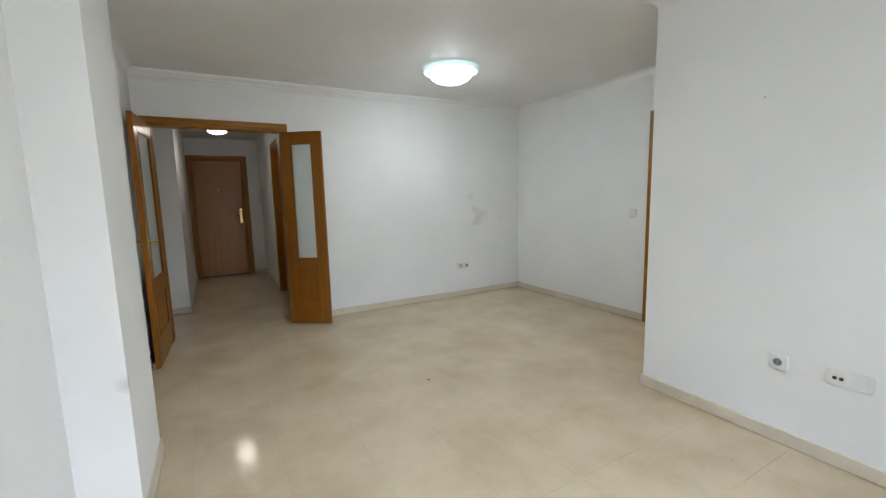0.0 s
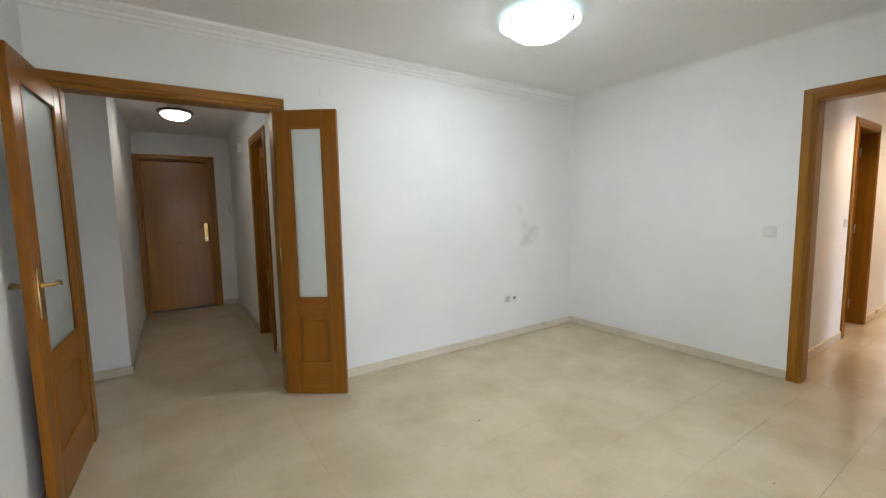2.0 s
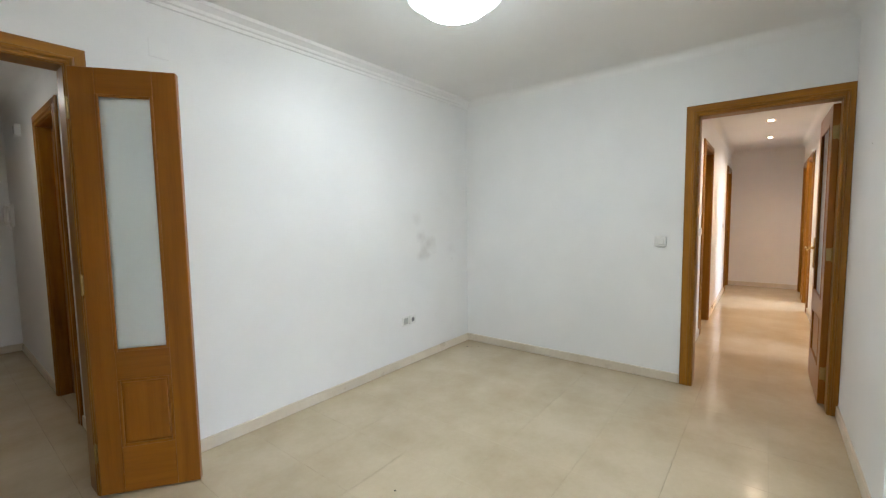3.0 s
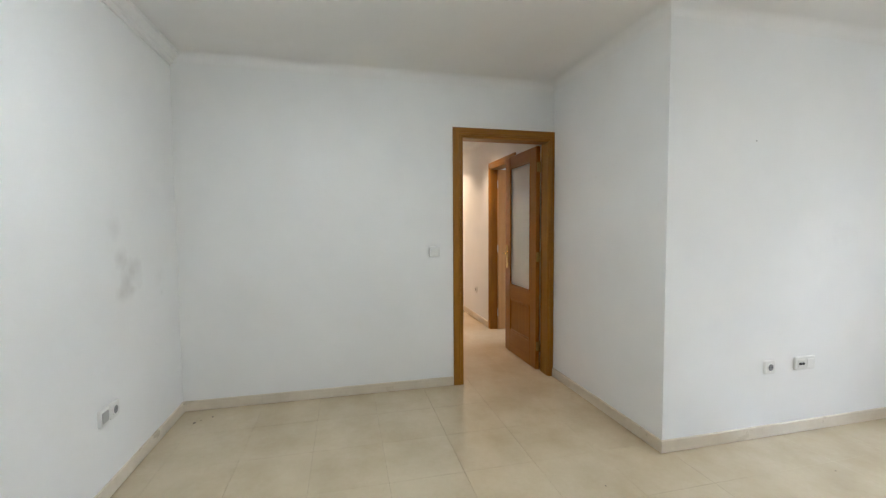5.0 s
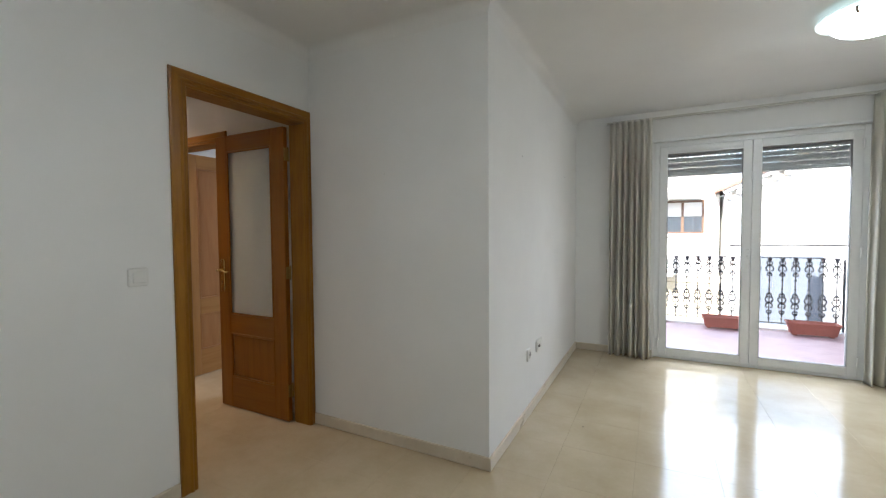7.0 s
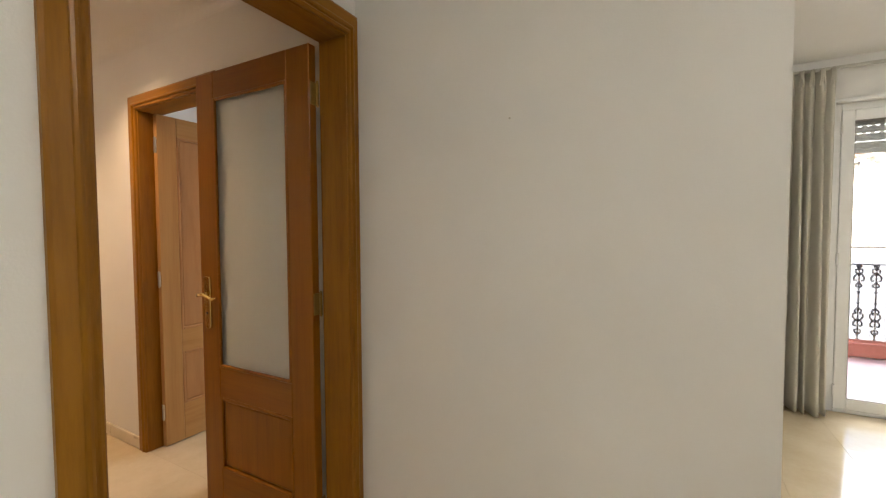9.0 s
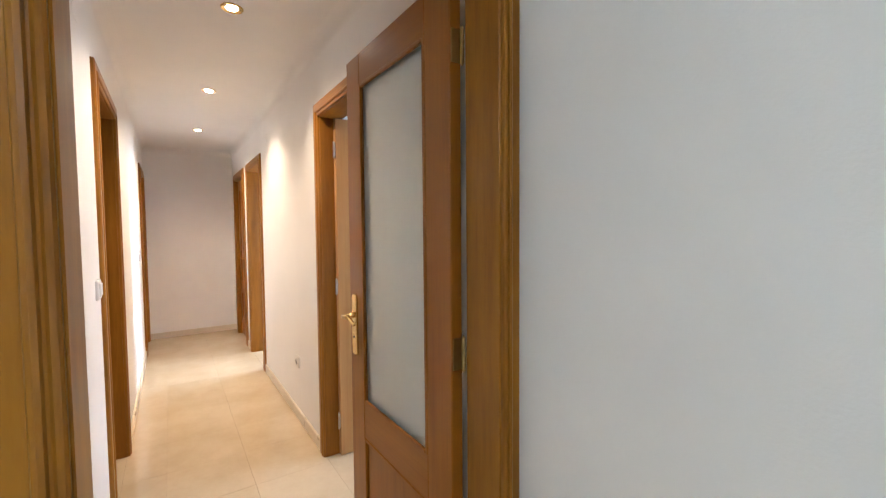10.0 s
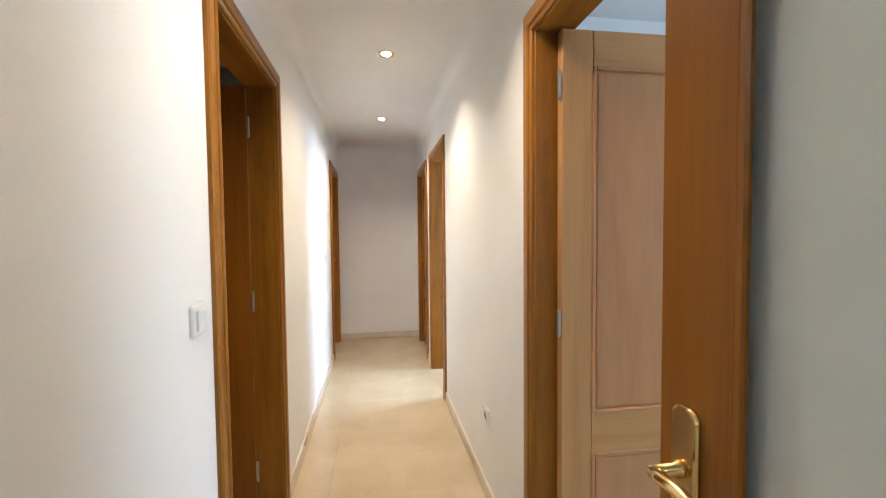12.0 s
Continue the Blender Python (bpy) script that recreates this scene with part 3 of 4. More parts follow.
# corridor
door_frame("door_frame_3", pose(5.46, CS, 0, 0, 0, 180), 0.71, 0.12, "oak frame of a bedroom doorway")
panelled_leaf("door_4", pose(5.413, CS - 0.075, 0, 0, 0, -91), 0.66, "oak panelled door, coloured lighter than the others, standing open into a bedroom", hinge_side=-1, handle=False, hinge_mat=steel, veneers=(pale_z, pale_x, pale_panel))
door_frame("door_frame_4", pose(5.39, CN, 0), 0.76, 0.12, "oak frame of a back room doorway")
panelled_leaf("door_5", pose(6.125, CN + 0.118, 0, 0, 0, 93), 0.72, "oak panelled door standing open into a dark room", hinge_side=1, handle=False, hinge_mat=steel)
door_frame("door_frame_5", pose(8.06, CS, 0, 0, 0, 180), 0.74, 0.12, "oak frame of a bedroom doorway")
panelled_leaf("door_6", pose(8.035, CS - 0.115, 0, 0, 0, -95), 0.69, "oak panelled door standing open into a bedroom", hinge_side=-1, handle=False, hinge_mat=steel)
door_frame("door_frame_6", pose(9.12, CS, 0, 0, 0, 180), 0.73, 0.12, "oak frame at the corridor's end")
panelled_leaf("door_7", pose(9.095, CS - 0.05, 0, 0, 0, 180), 0.68, "oak panelled door, closed, at the corridor's end")
door_frame("door_frame_7", pose(8.56, CN, 0), 0.71, 0.12, "oak frame at the corridor's end")
panelled_leaf("door_8", pose(8.585, CN + 0.09, 0), 0.66, "oak panelled door, closed, at the corridor's end")
# hall
door_frame("door_frame_8", pose(HE, 6.31, 0, 0, 0, -90), 0.70, 0.12, "oak frame of a hall doorway")
panelled_leaf("door_9", pose(HE + 0.09, 6.285, 0, 0, 0, -90), 0.65, "dark oak door in the hall, closed")
door_frame("door_frame_9", pose(-0.29, HN, 0), 0.79, 0.10, "oak frame of the entrance door", trim=(0.075, 0.07), both=False)


def entrance_door():
    d = thing("door_10", pose(-0.266, HN + 0.03, 0), "flat oak-veneered entrance door with brass lock plate, closed", "door", kind="structure")
    part("leaf", boxed(0, 0.742, -0.02, 0.025, 0.01, 2.014, bevel=0.003), oak_flat, d)
    bm = plate(bmesh.new(), 0.664, 0.711, 0.93, 1.19, -0.019, -0.029, 0.014, 0.004)
    pl = part("lock_plate", bm, brass, d, "polished brass lock plate")
    tube(bm := bmesh.new(), [(0.687, -0.028, 1.10), (0.687, -0.07, 1.10), (0.66, -0.075, 1.102), (0.59, -0.07, 1.10)], [0.008, 0.008, 0.008, 0.006], 10)
    part("lever", bm, brass, pl, smooth=True)
    part("lock_cylinder", lathe(bmesh.new(), [(0.014, -0.029), (0.014, -0.036)], (0.687, 0, 0.98), "y", 14), steel, pl)
    part("peephole", lathe(bmesh.new(), [(0.014, -0.019), (0.014, -0.024), (0.008, -0.026)], (0.37, 0, 1.52), "y", 16), brass, d, "brass peephole")
    part("lower_hole", lathe(bmesh.new(), [(0.011, -0.019), (0.011, -0.022)], (0.37, 0, 0.93), "y", 14), black, d)
    for z in (0.3, 0.9, 1.75):
        part("hinge", lathe(bmesh.new(), [(0.007, z - 0.05), (0.007, z + 0.05)], (0.004, -0.024, 0), "z", 10), brass, d)
    part("draught_strip", boxed(0.0, 0.742, -0.026, -0.02, 0.004, 0.03, bevel=0.002), dark_metal, d)


entrance_door()


def door_stop():
    d = thing("door_stop", pose(-0.535, 3.93, 0), "small white and steel door stop on the floor", "door stop")
    part("base", lathe(bmesh.new(), [(0.018, 0), (0.018, 0.006), (0.012, 0.01), (0.012, 0.028)], steps=16), steel, d, smooth=False)
    part("buffer", lathe(bmesh.new(), [(0.016, 0.028), (0.017, 0.034), (0.016, 0.042), (0.008, 0.045)], steps=16), plastic, d)


door_stop()


# ---- balcony window ----
WX0, WX1, WZ, WY = 0.11, 1.72, 2.19, S - 0.08


def balcony_window():
    w = thing("window_1", pose(0, WY, 0), "white aluminium two-leaf balcony window, closed", "window", kind="structure")
    mid = (WX0 + WX1) / 2
    for a, b in ((WX0, WX0 + 0.045), (WX1 - 0.045, WX1)):
        part("window_frame", boxed(a, b, -0.03, 0.04, 0.0, WZ, bevel=0.003), alu_white, w)
    part("window_frame", boxed(WX0 + 0.045, WX1 - 0.045, -0.03, 0.04, WZ - 0.05, WZ, bevel=0.003), alu_white, w)
    part("threshold", boxed(WX0 + 0.045, WX1 - 0.045, -0.04, 0.045, 0.0, 0.025, bevel=0.003), alu_white, w)
    for a, b in ((WX0 + 0.045, mid - 0.002), (mid + 0.002, WX1 - 0.045)):
        s = thing_part("sash", w)
        for c, d in ((a, a + 0.07), (b - 0.07, b)):
            part("stile", boxed(c, d, -0.012, 0.05, 0.027, WZ - 0.052, bevel=0.004), alu_white, s)
        part("bottom_rail", boxed(a + 0.07, b - 0.07, -0.012, 0.05, 0.027, 0.105, bevel=0.004), alu_white, s)
        part("top_rail", boxed(a + 0.07, b - 0.07, -0.012, 0.05, WZ - 0.125, WZ - 0.052, bevel=0.004), alu_white, s)
        seal = bmesh.new()
        for q in ((a + 0.07, a + 0.074, 0.105, WZ - 0.125), (b - 0.074, b - 0.07, 0.105, WZ - 0.125), (a + 0.074, b - 0.074, 0.105, 0.109), (a + 0.074, b - 0.074, WZ - 0.129, WZ - 0.125)):
            box(seal, q[0], q[1], 0.012, 0.048, q[2], q[3])
        part("seal", seal, rubber, s)
        pane = part("pane", boxed(a + 0.068, b - 0.068, 0.018, 0.024, 0.103, WZ - 0.123), clear, s)
        pane.visible_shadow = False
    hd = boxed(mid + 0.014, mid + 0.038, 0.05, 0.058, 0.99, 1.12, bevel=0.003)
    tube(hd, [(mid + 0.026, 0.056, 1.055), (mid + 0.026, 0.09, 1.055), (mid + 0.026, 0.094, 1.03), (mid + 0.026, 0.092, 0.94)], [0.008, 0.008, 0.009, 0.007], 8)
    part("handle", hd, alu_white, w)
    for x in (WX0 + 0.043, WX1 - 0.043):
        for z in (0.16, 1.1, 2.02):
            part("hinge", lathe(bmesh.new(), [(0.009, z - 0.04), (0.009, z + 0.04)], (x, 0.052, 0), "z", 10), alu_white, w)
    part("ledge", boxed(WX0 - 0.05, WX1 + 0.05, 0.10, 0.118, WZ - 0.004, WZ + 0.022, bevel=0.004), alu_white, w, "white strip over the window")


def thing_part(name, parent):
    """An Empty for a part that has pieces of its own."""
    ob = new(name)
    ob.empty_display_size = 0.05
    ob.parent = parent
    return ob


balcony_window()


def roller_shutter():
    r = thing("roller_shutter", pose(0, WY - 0.085, 0), "grey roller shutter pulled nearly up, light showing through its slots", "roller shutter")
    z, h = 1.885, 0.05
    for i in range(6):
        bm = bmesh.new()
        z0 = z + i * h
        for k in range(3):
            box(bm, WX0 + 0.03, WX1 - 0.03, -0.007 + 0.003 * (k == 1), 0.007, z0 + 0.010 + k * 0.0125, z0 + 0.010 + (k + 1) * 0.0125)
        n = 34 if i >= 2 else 0
        step = (WX1 - WX0 - 0.06) / 34
        if i < 2:
            box(bm, WX0 + 0.03, WX1 - 0.03, -0.004, 0.004, z0, z0 + 0.010)
        for k in range(n):
            box(bm, WX0 + 0.03 + k * step, WX0 + 0.03 + (k + 0.5) * step, -0.004, 0.004, z0, z0 + 0.010)
        if n:
            box(bm, WX0 + 0.03, WX1 - 0.03, -0.0035, 0.0035, z0 - 0.003, z0 + 0.006)
        part("slat", bm, slat_grey, r)
    part("bottom_bar", boxed(WX0 + 0.03, WX1 - 0.03, -0.010, 0.010, z - 0.035, z, bevel=0.002), slat_grey, r)
    for x in (WX0 + 0.002, WX1 - 0.030):
        part("guide", boxed(x, x + 0.028, -0.02, 0.02, 0.0, WZ), alu_white, r)
    part("box_front", boxed(WX0, WX1, -0.06, 0.03, WZ - 0.008, WZ + 0.0), alu_white, r)


roller_shutter()


def curtain(name, x0, x1, folds, seed, label):
    """A gathered curtain on rings: pleated heading, folds that loosen towards the hem."""
    rng = random.Random(seed)
    c = thing(name, pose(0, 0, 0), label, "curtain", "curtains at the balcony window")
    cols, rows = folds * 12, 26
    top, low = 2.405, 0.012
    phase = [rng.uniform(-0.5, 0.5) for _ in range(folds + 2)]
    amp = [rng.uniform(0.7, 1.25) for _ in range(folds + 2)]
    bm = bmesh.new()
    grid = []
    for r in range(rows + 1):
        f = r / rows
        z = top + (low - top) * f
        line = []
        for i in range(cols + 1):
            u = i / cols
            k = int(u * folds)
            a = 0.016 + 0.034 * min(1.0, f * 3.2)
            wobble = 0.010 * math.sin(7 * u + 3 * f + seed) * f
            y = S + 0.095 + a * amp[k] * math.sin(2 * math.pi * folds * u + phase[k] * f) + wobble
            x = x0 + (x1 - x0) * u + 0.012 * math.sin(2 * math.pi * folds * u * 0.5 + 2 * f) * f + 0.02 * (u - 0.5) * f
            zz = z + (0.006 * math.sin(9 * u + seed) if r == rows else 0)
            line.append(bm.verts.new((x, y, zz)))
        grid.append(line)
    for a, b in zip(grid, grid[1:]):
        for i in range(cols):
            bm.faces.new((a[i], a[i + 1], b[i + 1], b[i]))
    ob = part("cloth", bm, linen, c, smooth=True)
    thick = ob.modifiers.new("thickness", "SOLIDIFY")
    thick.thickness = 0.0025
    bm = bmesh.new()
    for k in range(folds):
        u = x0 + (x1 - x0) * (k + 0.25) / folds
        for dx in (-0.008, 0.0, 0.008):
            tube(bm, [(u + dx, S + 0.118, top + 0.002), (u + dx * 1.1, S + 0.124, top - 0.05), (u + dx * 1.8, S + 0.118, top - 0.11)], [0.006, 0.005, 0.002], 6)
    part("heading_pleat", bm, linen, c, smooth=True)
    for k in range(folds + 1):
        x = x0 + (x1 - x0) * k / folds
        part("glider", boxed(x - 0.004, x + 0.004, S + 0.088, S + 0.096, top - 0.01, top + 0.022), plastic, c)
    return c


curtain("curtain", 1.75, 2.14, 7, 3, "grey-beige linen curtain drawn aside beside the balcony window")
curtain("curtain", -0.40, 0.15, 9, 8, "wider grey-beige linen curtain drawn aside by the window")


def curtain_rail():
    r = thing("curtain_rail", pose(0, 0, 0), "white curtain rail on brackets above the balcony window", "curtain rail")
    part("rail", boxed(-0.42, 2.17, S + 0.078, S + 0.100, 2.398, 2.418, bevel=0.003), rail_grey, r)
    for x in (-0.3, 0.55, 0.95, 1.45, 2.1):
        part("bracket", boxed(x - 0.014, x + 0.014, S, S + 0.102, 2.418, 2.427, bevel=0.002), plastic, r)
    for x in (-0.425, 2.165):
        part("end_cap", boxed(x, x + 0.01, S + 0.075, S + 0.103, 2.395, 2.421, bevel=0.002), plastic, r)


curtain_rail()


# ---- balcony ----
BZ = -0.045
solid("balcony_floor", boxed(-0.46, 7.0, -3.36, S - 0.25, BZ - 0.2, BZ), balcony_tile, "reddish tiled balcony floor", "balcony floor")
solid("balcony_edge", boxed(-0.46, 7.0, -3.45, -3.12, BZ - 0.2, BZ + 0.03, bevel=0.006), facade_white, "white kerb under the balcony railing", "balcony edge")


def neighbour_wall():
    w = thing("wall_neighbour", pose(-0.46, -1.2, 0), "orange rendered wall with white quoins closing the balcony", "wall", kind="structure")
    part("face", boxed(-0.3, 0, -1.99, 0.0, -3.6, 6.0), render_orange, w)
    part("plinth", boxed(0.0, 0.012, -1.65, 0.0, BZ, BZ + 0.08, bevel=0.002), terracotta, w, "terracotta tile upstand")
    for i in range(16):
        deep = 0.33 if i % 2 else 0.16
        part("quoin", boxed(-0.30, 0.014, -2.0, -2.0 + deep, BZ - 0.06 + i * 0.227 + 0.001, BZ - 0.06 + (i + 1) * 0.227 - 0.001, bevel=0.003), quoin_white, w)


neighbour_wall()


def baluster_mesh():
    """Cast bar with two leafy knots and collars."""
    bm = bmesh.new()
    box(bm, -0.006, 0.006, -0.006, 0.006, 0.0, 0.90)
    for z in (0.08, 0.48, 0.60):
        lathe(bm, [(0.008, z - 0.012), (0.014, z - 0.004), (0.014, z + 0.004), (0.008, z + 0.012)], steps=8)
    lathe(bm, [(0.008, 0.84), (0.026, 0.885), (0.026, 0.90)], steps=8)
    for z, flip, size in ((0.80, -1, 0.85), (0.80, 1, 0.6), (0.70, -1, 0.5), (0.42, -1, 0.55), (0.29, 1, 0.85), (0.29, -1, 0.75), (0.14, 1, 0.5)):
        lathe(bm, [(0.008, z - 0.02), (0.017, z), (0.008, z + 0.02)], steps=8)
        for q in (-1, 1):
            curl = [(q * 0.006, 0, z), (q * 0.030, 0, z + flip * 0.010), (q * 0.050, 0, z + flip * 0.045), (q * 0.046, 0, z + flip * 0.085), (q * 0.028, 0, z + flip * 0.092), (q * 0.024, 0, z + flip * 0.072)]
            tube(bm, [(c[0] * size, 0, z + (c[2] - z) * size) for c in curl], [0.008, 0.010, 0.009, 0.008, 0.0075, 0.009], 6)
    return mesh_of(bm, "baluster", iron)


def railing():
    r = thing("balcony_railing", pose(0, -3.22, BZ + 0.03), "black wrought-iron balcony railing with ornate balusters", "railing")
    part("top_rail", boxed(-0.46, 5.4, -0.018, 0.018, 0.94, 0.952, bevel=0.005), iron, r)
    part("bottom_rail", boxed(-0.46, 5.4, -0.010, 0.010, 0.055, 0.068, bevel=0.003), iron, r)
    me = baluster_mesh()
    n = 41
    for i in range(n):
        b = new("baluster", me)
        b.parent = r
        b.location = (-0.36 + i * 0.138, 0, 0.04)
    for x in (-0.43, 1.57, 3.5, 5.38):
        part("post", boxed(x - 0.012, x + 0.012, -0.012, 0.012, 0.0, 0.93), iron, r)


railing()


def trough(x, y):
    p = thing("plant_trough", pose(x, y, BZ + 0.0), "empty red plastic plant trough on the balcony floor", "plant pot", "troughs along the railing")
    bm = bmesh.new()
    lower = [bm.verts.new(c) for c in ((-0.22, -0.07, 0.02), (0.22, -0.07, 0.02), (0.22, 0.07, 0.02), (-0.22, 0.07, 0.02))]
    upper = [bm.verts.new(c) for c in ((-0.255, -0.09, 0.165), (0.255, -0.09, 0.165), (0.255, 0.09, 0.165), (-0.255, 0.09, 0.165))]
    brim = [bm.verts.new(c) for c in ((-0.24, -0.075, 0.165), (0.24, -0.075, 0.165), (0.24, 0.075, 0.165), (-0.24, 0.075, 0.165))]
    deep = [bm.verts.new(c) for c in ((-0.225, -0.065, 0.10), (0.225, -0.065, 0.10), (0.225, 0.065, 0.10), (-0.225, 0.065, 0.10))]
    for a, b in ((lower, upper), (upper, brim), (brim, deep)):
        for i in range(4):
            bm.faces.new((a[i], a[(i + 1) % 4], b[(i + 1) % 4], b[i]))
    bm.faces.new(lower)
    part("tub", bm, terracotta, p)
    bm = bmesh.new()
    for s in (-1, 1):
        box(bm, -0.262, 0.262, s * 0.086 - 0.012, s * 0.086 + 0.012, 0.148, 0.172, bevel=0.004)
        box(bm, s * 0.252 - 0.012, s * 0.252 + 0.012, -0.074, 0.074, 0.148, 0.172, bevel=0.004)
    part("rim", bm, terracotta, p)
    part("soil", boxed(-0.226, 0.226, -0.066, 0.066, 0.098, 0.125), dirt, p)
    for x2 in (-0.18, 0.18):
        part("foot", boxed(x2 - 0.02, x2 + 0.02, -0.06, 0.06, 0.0, 0.022), terracotta, p)
    return p


first_trough = trough(0.86, -2.99)
for x in (-0.07, 1.83):
    copy_thing(first_trough, pose(x, -2.99, BZ))


# ---- street and opposite houses ----
GZ = -3.6
solid("ground", boxed(-400, 400, -400, 400, GZ - 0.3, GZ), asphalt, "grey asphalt street", "ground")
solid("own_facade", boxed(W - 0.12, CE + 0.12, S - 0.25, S + 0.1, GZ, -0.26), facade_white, "white rendered wall below the flat", "facade")


def facade_window(h, x, z, w, t, y=0.0, awning=False):
    f = thing_part("window", h)
    f.location = (x, y, z)
    for a, b, c, d in ((0, 0.07, 0, t), (w - 0.07, w, 0, t), (0.07, w - 0.07, 0, 0.07), (0.07, w - 0.07, t - 0.07, t), (w / 2 - 0.04, w / 2 + 0.04, 0.07, t - 0.07)):
        part("frame", boxed(a, b, -0.02, 0.03, c, d), wood_brown, f)
    part("pane", boxed(0.07, w - 0.07, -0.005, 0.005, 0.07, t - 0.07), window_dark, f)
    part("sill", boxed(-0.08, w + 0.08, -0.02, 0.12, -0.08, 0.0, bevel=0.01), quoin_white, f)
    part("blind", boxed(0.08, w - 0.08, 0.008, 0.02, t * 0.52, t - 0.08), quoin_white, f)


def house_left():
    h = thing("house", pose(-2.1, -13.0, GZ), "white rendered house across the street with brown windows and an awning", "house")
    part("wall", boxed(1.9, 18.0, -8, 0, 0, 8.6), facade_white, h)
    part("storey_band", boxed(1.85, 18.0, 0, 0.10, 3.1, 3.35, bevel=0.02), facade_cream, h)
    part("lower_wall", boxed(1.88, 18.0, 0, 0.03, 0, 3.1), facade_cream, h)
    part("eaves", boxed(1.7, 18.2, -8.2, 0.35, 8.6, 8.8, bevel=0.03), quoin_white, h)
    part("roof", sweep(bmesh.new(), [(0.3, 0), (0.3, 0.1), (-4, 1.6), (-8.2, 0.1), (-8.2, 0)], (1.7, 0, 8.8), (18.2, 0, 8.8), (0, 1, 0)), roof_tile, h)
    for x in (2.34, 6.9, 11.0):
        facade_window(h, x, 4.8, 1.3, 1.17, 0.02)
    bm = bmesh.new()
    sweep(bm, [(0, 0.3), (0.9, 0.0), (0.9, -0.12), (0.88, -0.12), (0.88, 0.0), (0, 0.27)], (2.5, 0, 6.1), (5.2, 0, 6.1), (0, 1, 0))
    part("awning", bm, awning_cloth, h, "pale cloth awning above the window")
    b = part("balcony", boxed(3.3, 8.6, 0, 1.0, 3.35, 3.5, bevel=0.02), quoin_white, h)
    part("balcony_front", boxed(3.3, 8.6, 0.94, 1.0, 3.5, 4.6), facade_white, h)


def house_right():
    h = thing("house", pose(0, -12.0, GZ), "white gabled house across the street with a dentilled cornice", "house")
    bm = bmesh.new()
    prof = [(-0.3, 0), (-13.0, 0), (-13.0, 6.1), (-6.6, 8.95), (-0.3, 6.1)]
    a = [bm.verts.new((x, 0, z)) for x, z in prof]
    b = [bm.verts.new((x, -9, z)) for x, z in prof]
    for i in range(len(prof)):
        bm.faces.new((a[i], a[(i + 1) % 5], b[(i + 1) % 5], b[i]))
    bm.faces.new(a)
    bm.faces.new(b)
    part("wall", bm, facade_white, h)
    for (x0, z0), (x1, z1) in (((-0.15, 6.04), (-6.6, 8.95)), ((-13.15, 6.04), (-6.6, 8.95))):
        bm = tube(bmesh.new(), [(x0, 0.12, z0 + 0.1), (x1, 0.12, z1 + 0.1)], 0.13, 4)
        part("cornice", bm, quoin_white, h)
        n = 22
        for k in range(n):
            f = (k + 0.5) / n
            x, z = x0 + (x1 - x0) * f, z0 + (z1 - z0) * f
            part("dentil", boxed(x - 0.08, x + 0.08, 0, 0.16, z - 0.20, z - 0.02), quoin_white, h)
    part("roof", sweep(bmesh.new(), [(-13.3, 6.14), (-6.6, 9.12), (-0.05, 6.14), (-0.05, 6.24), (-6.6, 9.24), (-13.3, 6.24)], (0, 0.3, 0), (0, -9.2, 0), (1, 0, 0)), roof_tile, h)
    for x0, ribs in ((-2.65, 6), (-5.45, 6)):
        g = part("garage_door", boxed(x0, x0 + 1.5, 0.0, 0.05, 0.0, 4.13, bevel=0.01), garage_grey, h, "grey-blue metal garage door")
        for k in range(ribs):
            part("rib", boxed(x0 + 0.05 + k * 0.28, x0 + 0.09 + k * 0.28, 0.05, 0.07, 0.02, 4.1), garage_grey, g)
    tube(bm := bmesh.new(), [(-12.9, 0.03, 4.5), (-6, 0.03, 4.42), (-2, 0.03, 4.47), (-0.35, 0.03, 4.44)], 0.02, 6)
    part("cable", bm, black, h, "thin dark cable along the facade")
    sh = part("shutter", boxed(-4.42, -4.10, 0.0, 0.05, 5.46, 7.1, bevel=0.01), garage_grey, h, "blue-grey folded window shutter")
    for k in range(5):
        part("shutter_slat", boxed(-4.40, -4.12, 0.05, 0.062, 5.50 + k * 0.32, 5.76 + k * 0.32), garage_grey, sh)


house_left()
house_right()


# ---- fixtures ----
def wall_plate(name, m, label, category, kind):
    """Local: x across, z up, the wall at y = 0 and the front towards -y."""
    p = thing(name, m, label, category)
    part("frame", plate(bmesh.new(), -0.042, 0.042, -0.042, 0.042, 0.0, -0.012, 0.012, 0.006), plastic, p)
    if kind == "switch":
        part("rocker", boxed(-0.027, 0.027, -0.017, -0.010, -0.027, 0.027, bevel=0.003), plastic, p)
    elif kind == "socket":
        part("insert", lathe(bmesh.new(), [(0.028, -0.011), (0.028, -0.016), (0.022, -0.016), (0.020, -0.0125)], (0, 0, 0), "y", 24), plastic, p)
        part("well", lathe(bmesh.new(), [(0.0205, -0.0118), (0.0205, -0.0132)], (0, 0, 0), "y", 24), socket_well, p)
        bm = bmesh.new()
        for x in (-0.0095, 0.0095):
            lathe(bm, [(0.0035, -0.0130), (0.0035, -0.0140)], (x, 0, 0), "y", 10)
        part("pin_hole", bm, black, p)
    elif kind == "aerial":
        part("insert", boxed(-0.027, 0.027, -0.016, -0.010, -0.027, 0.027, bevel=0.003), plastic, p)
        bm = bmesh.new()
        for x in (-0.011, 0.011):
            lathe(bm, [(0.0075, -0.012), (0.0075, -0.017), (0.005, -0.017)], (x, 0, 0), "y", 12)
        part("aerial_jack", bm, plastic_grey, p)
    return p


def at_wall_facing(x, y, z, facing):
    return pose(x, y, z, 0, 0, {"-y": 0, "+y": 180, "-x": -90, "+x": 90}[facing])


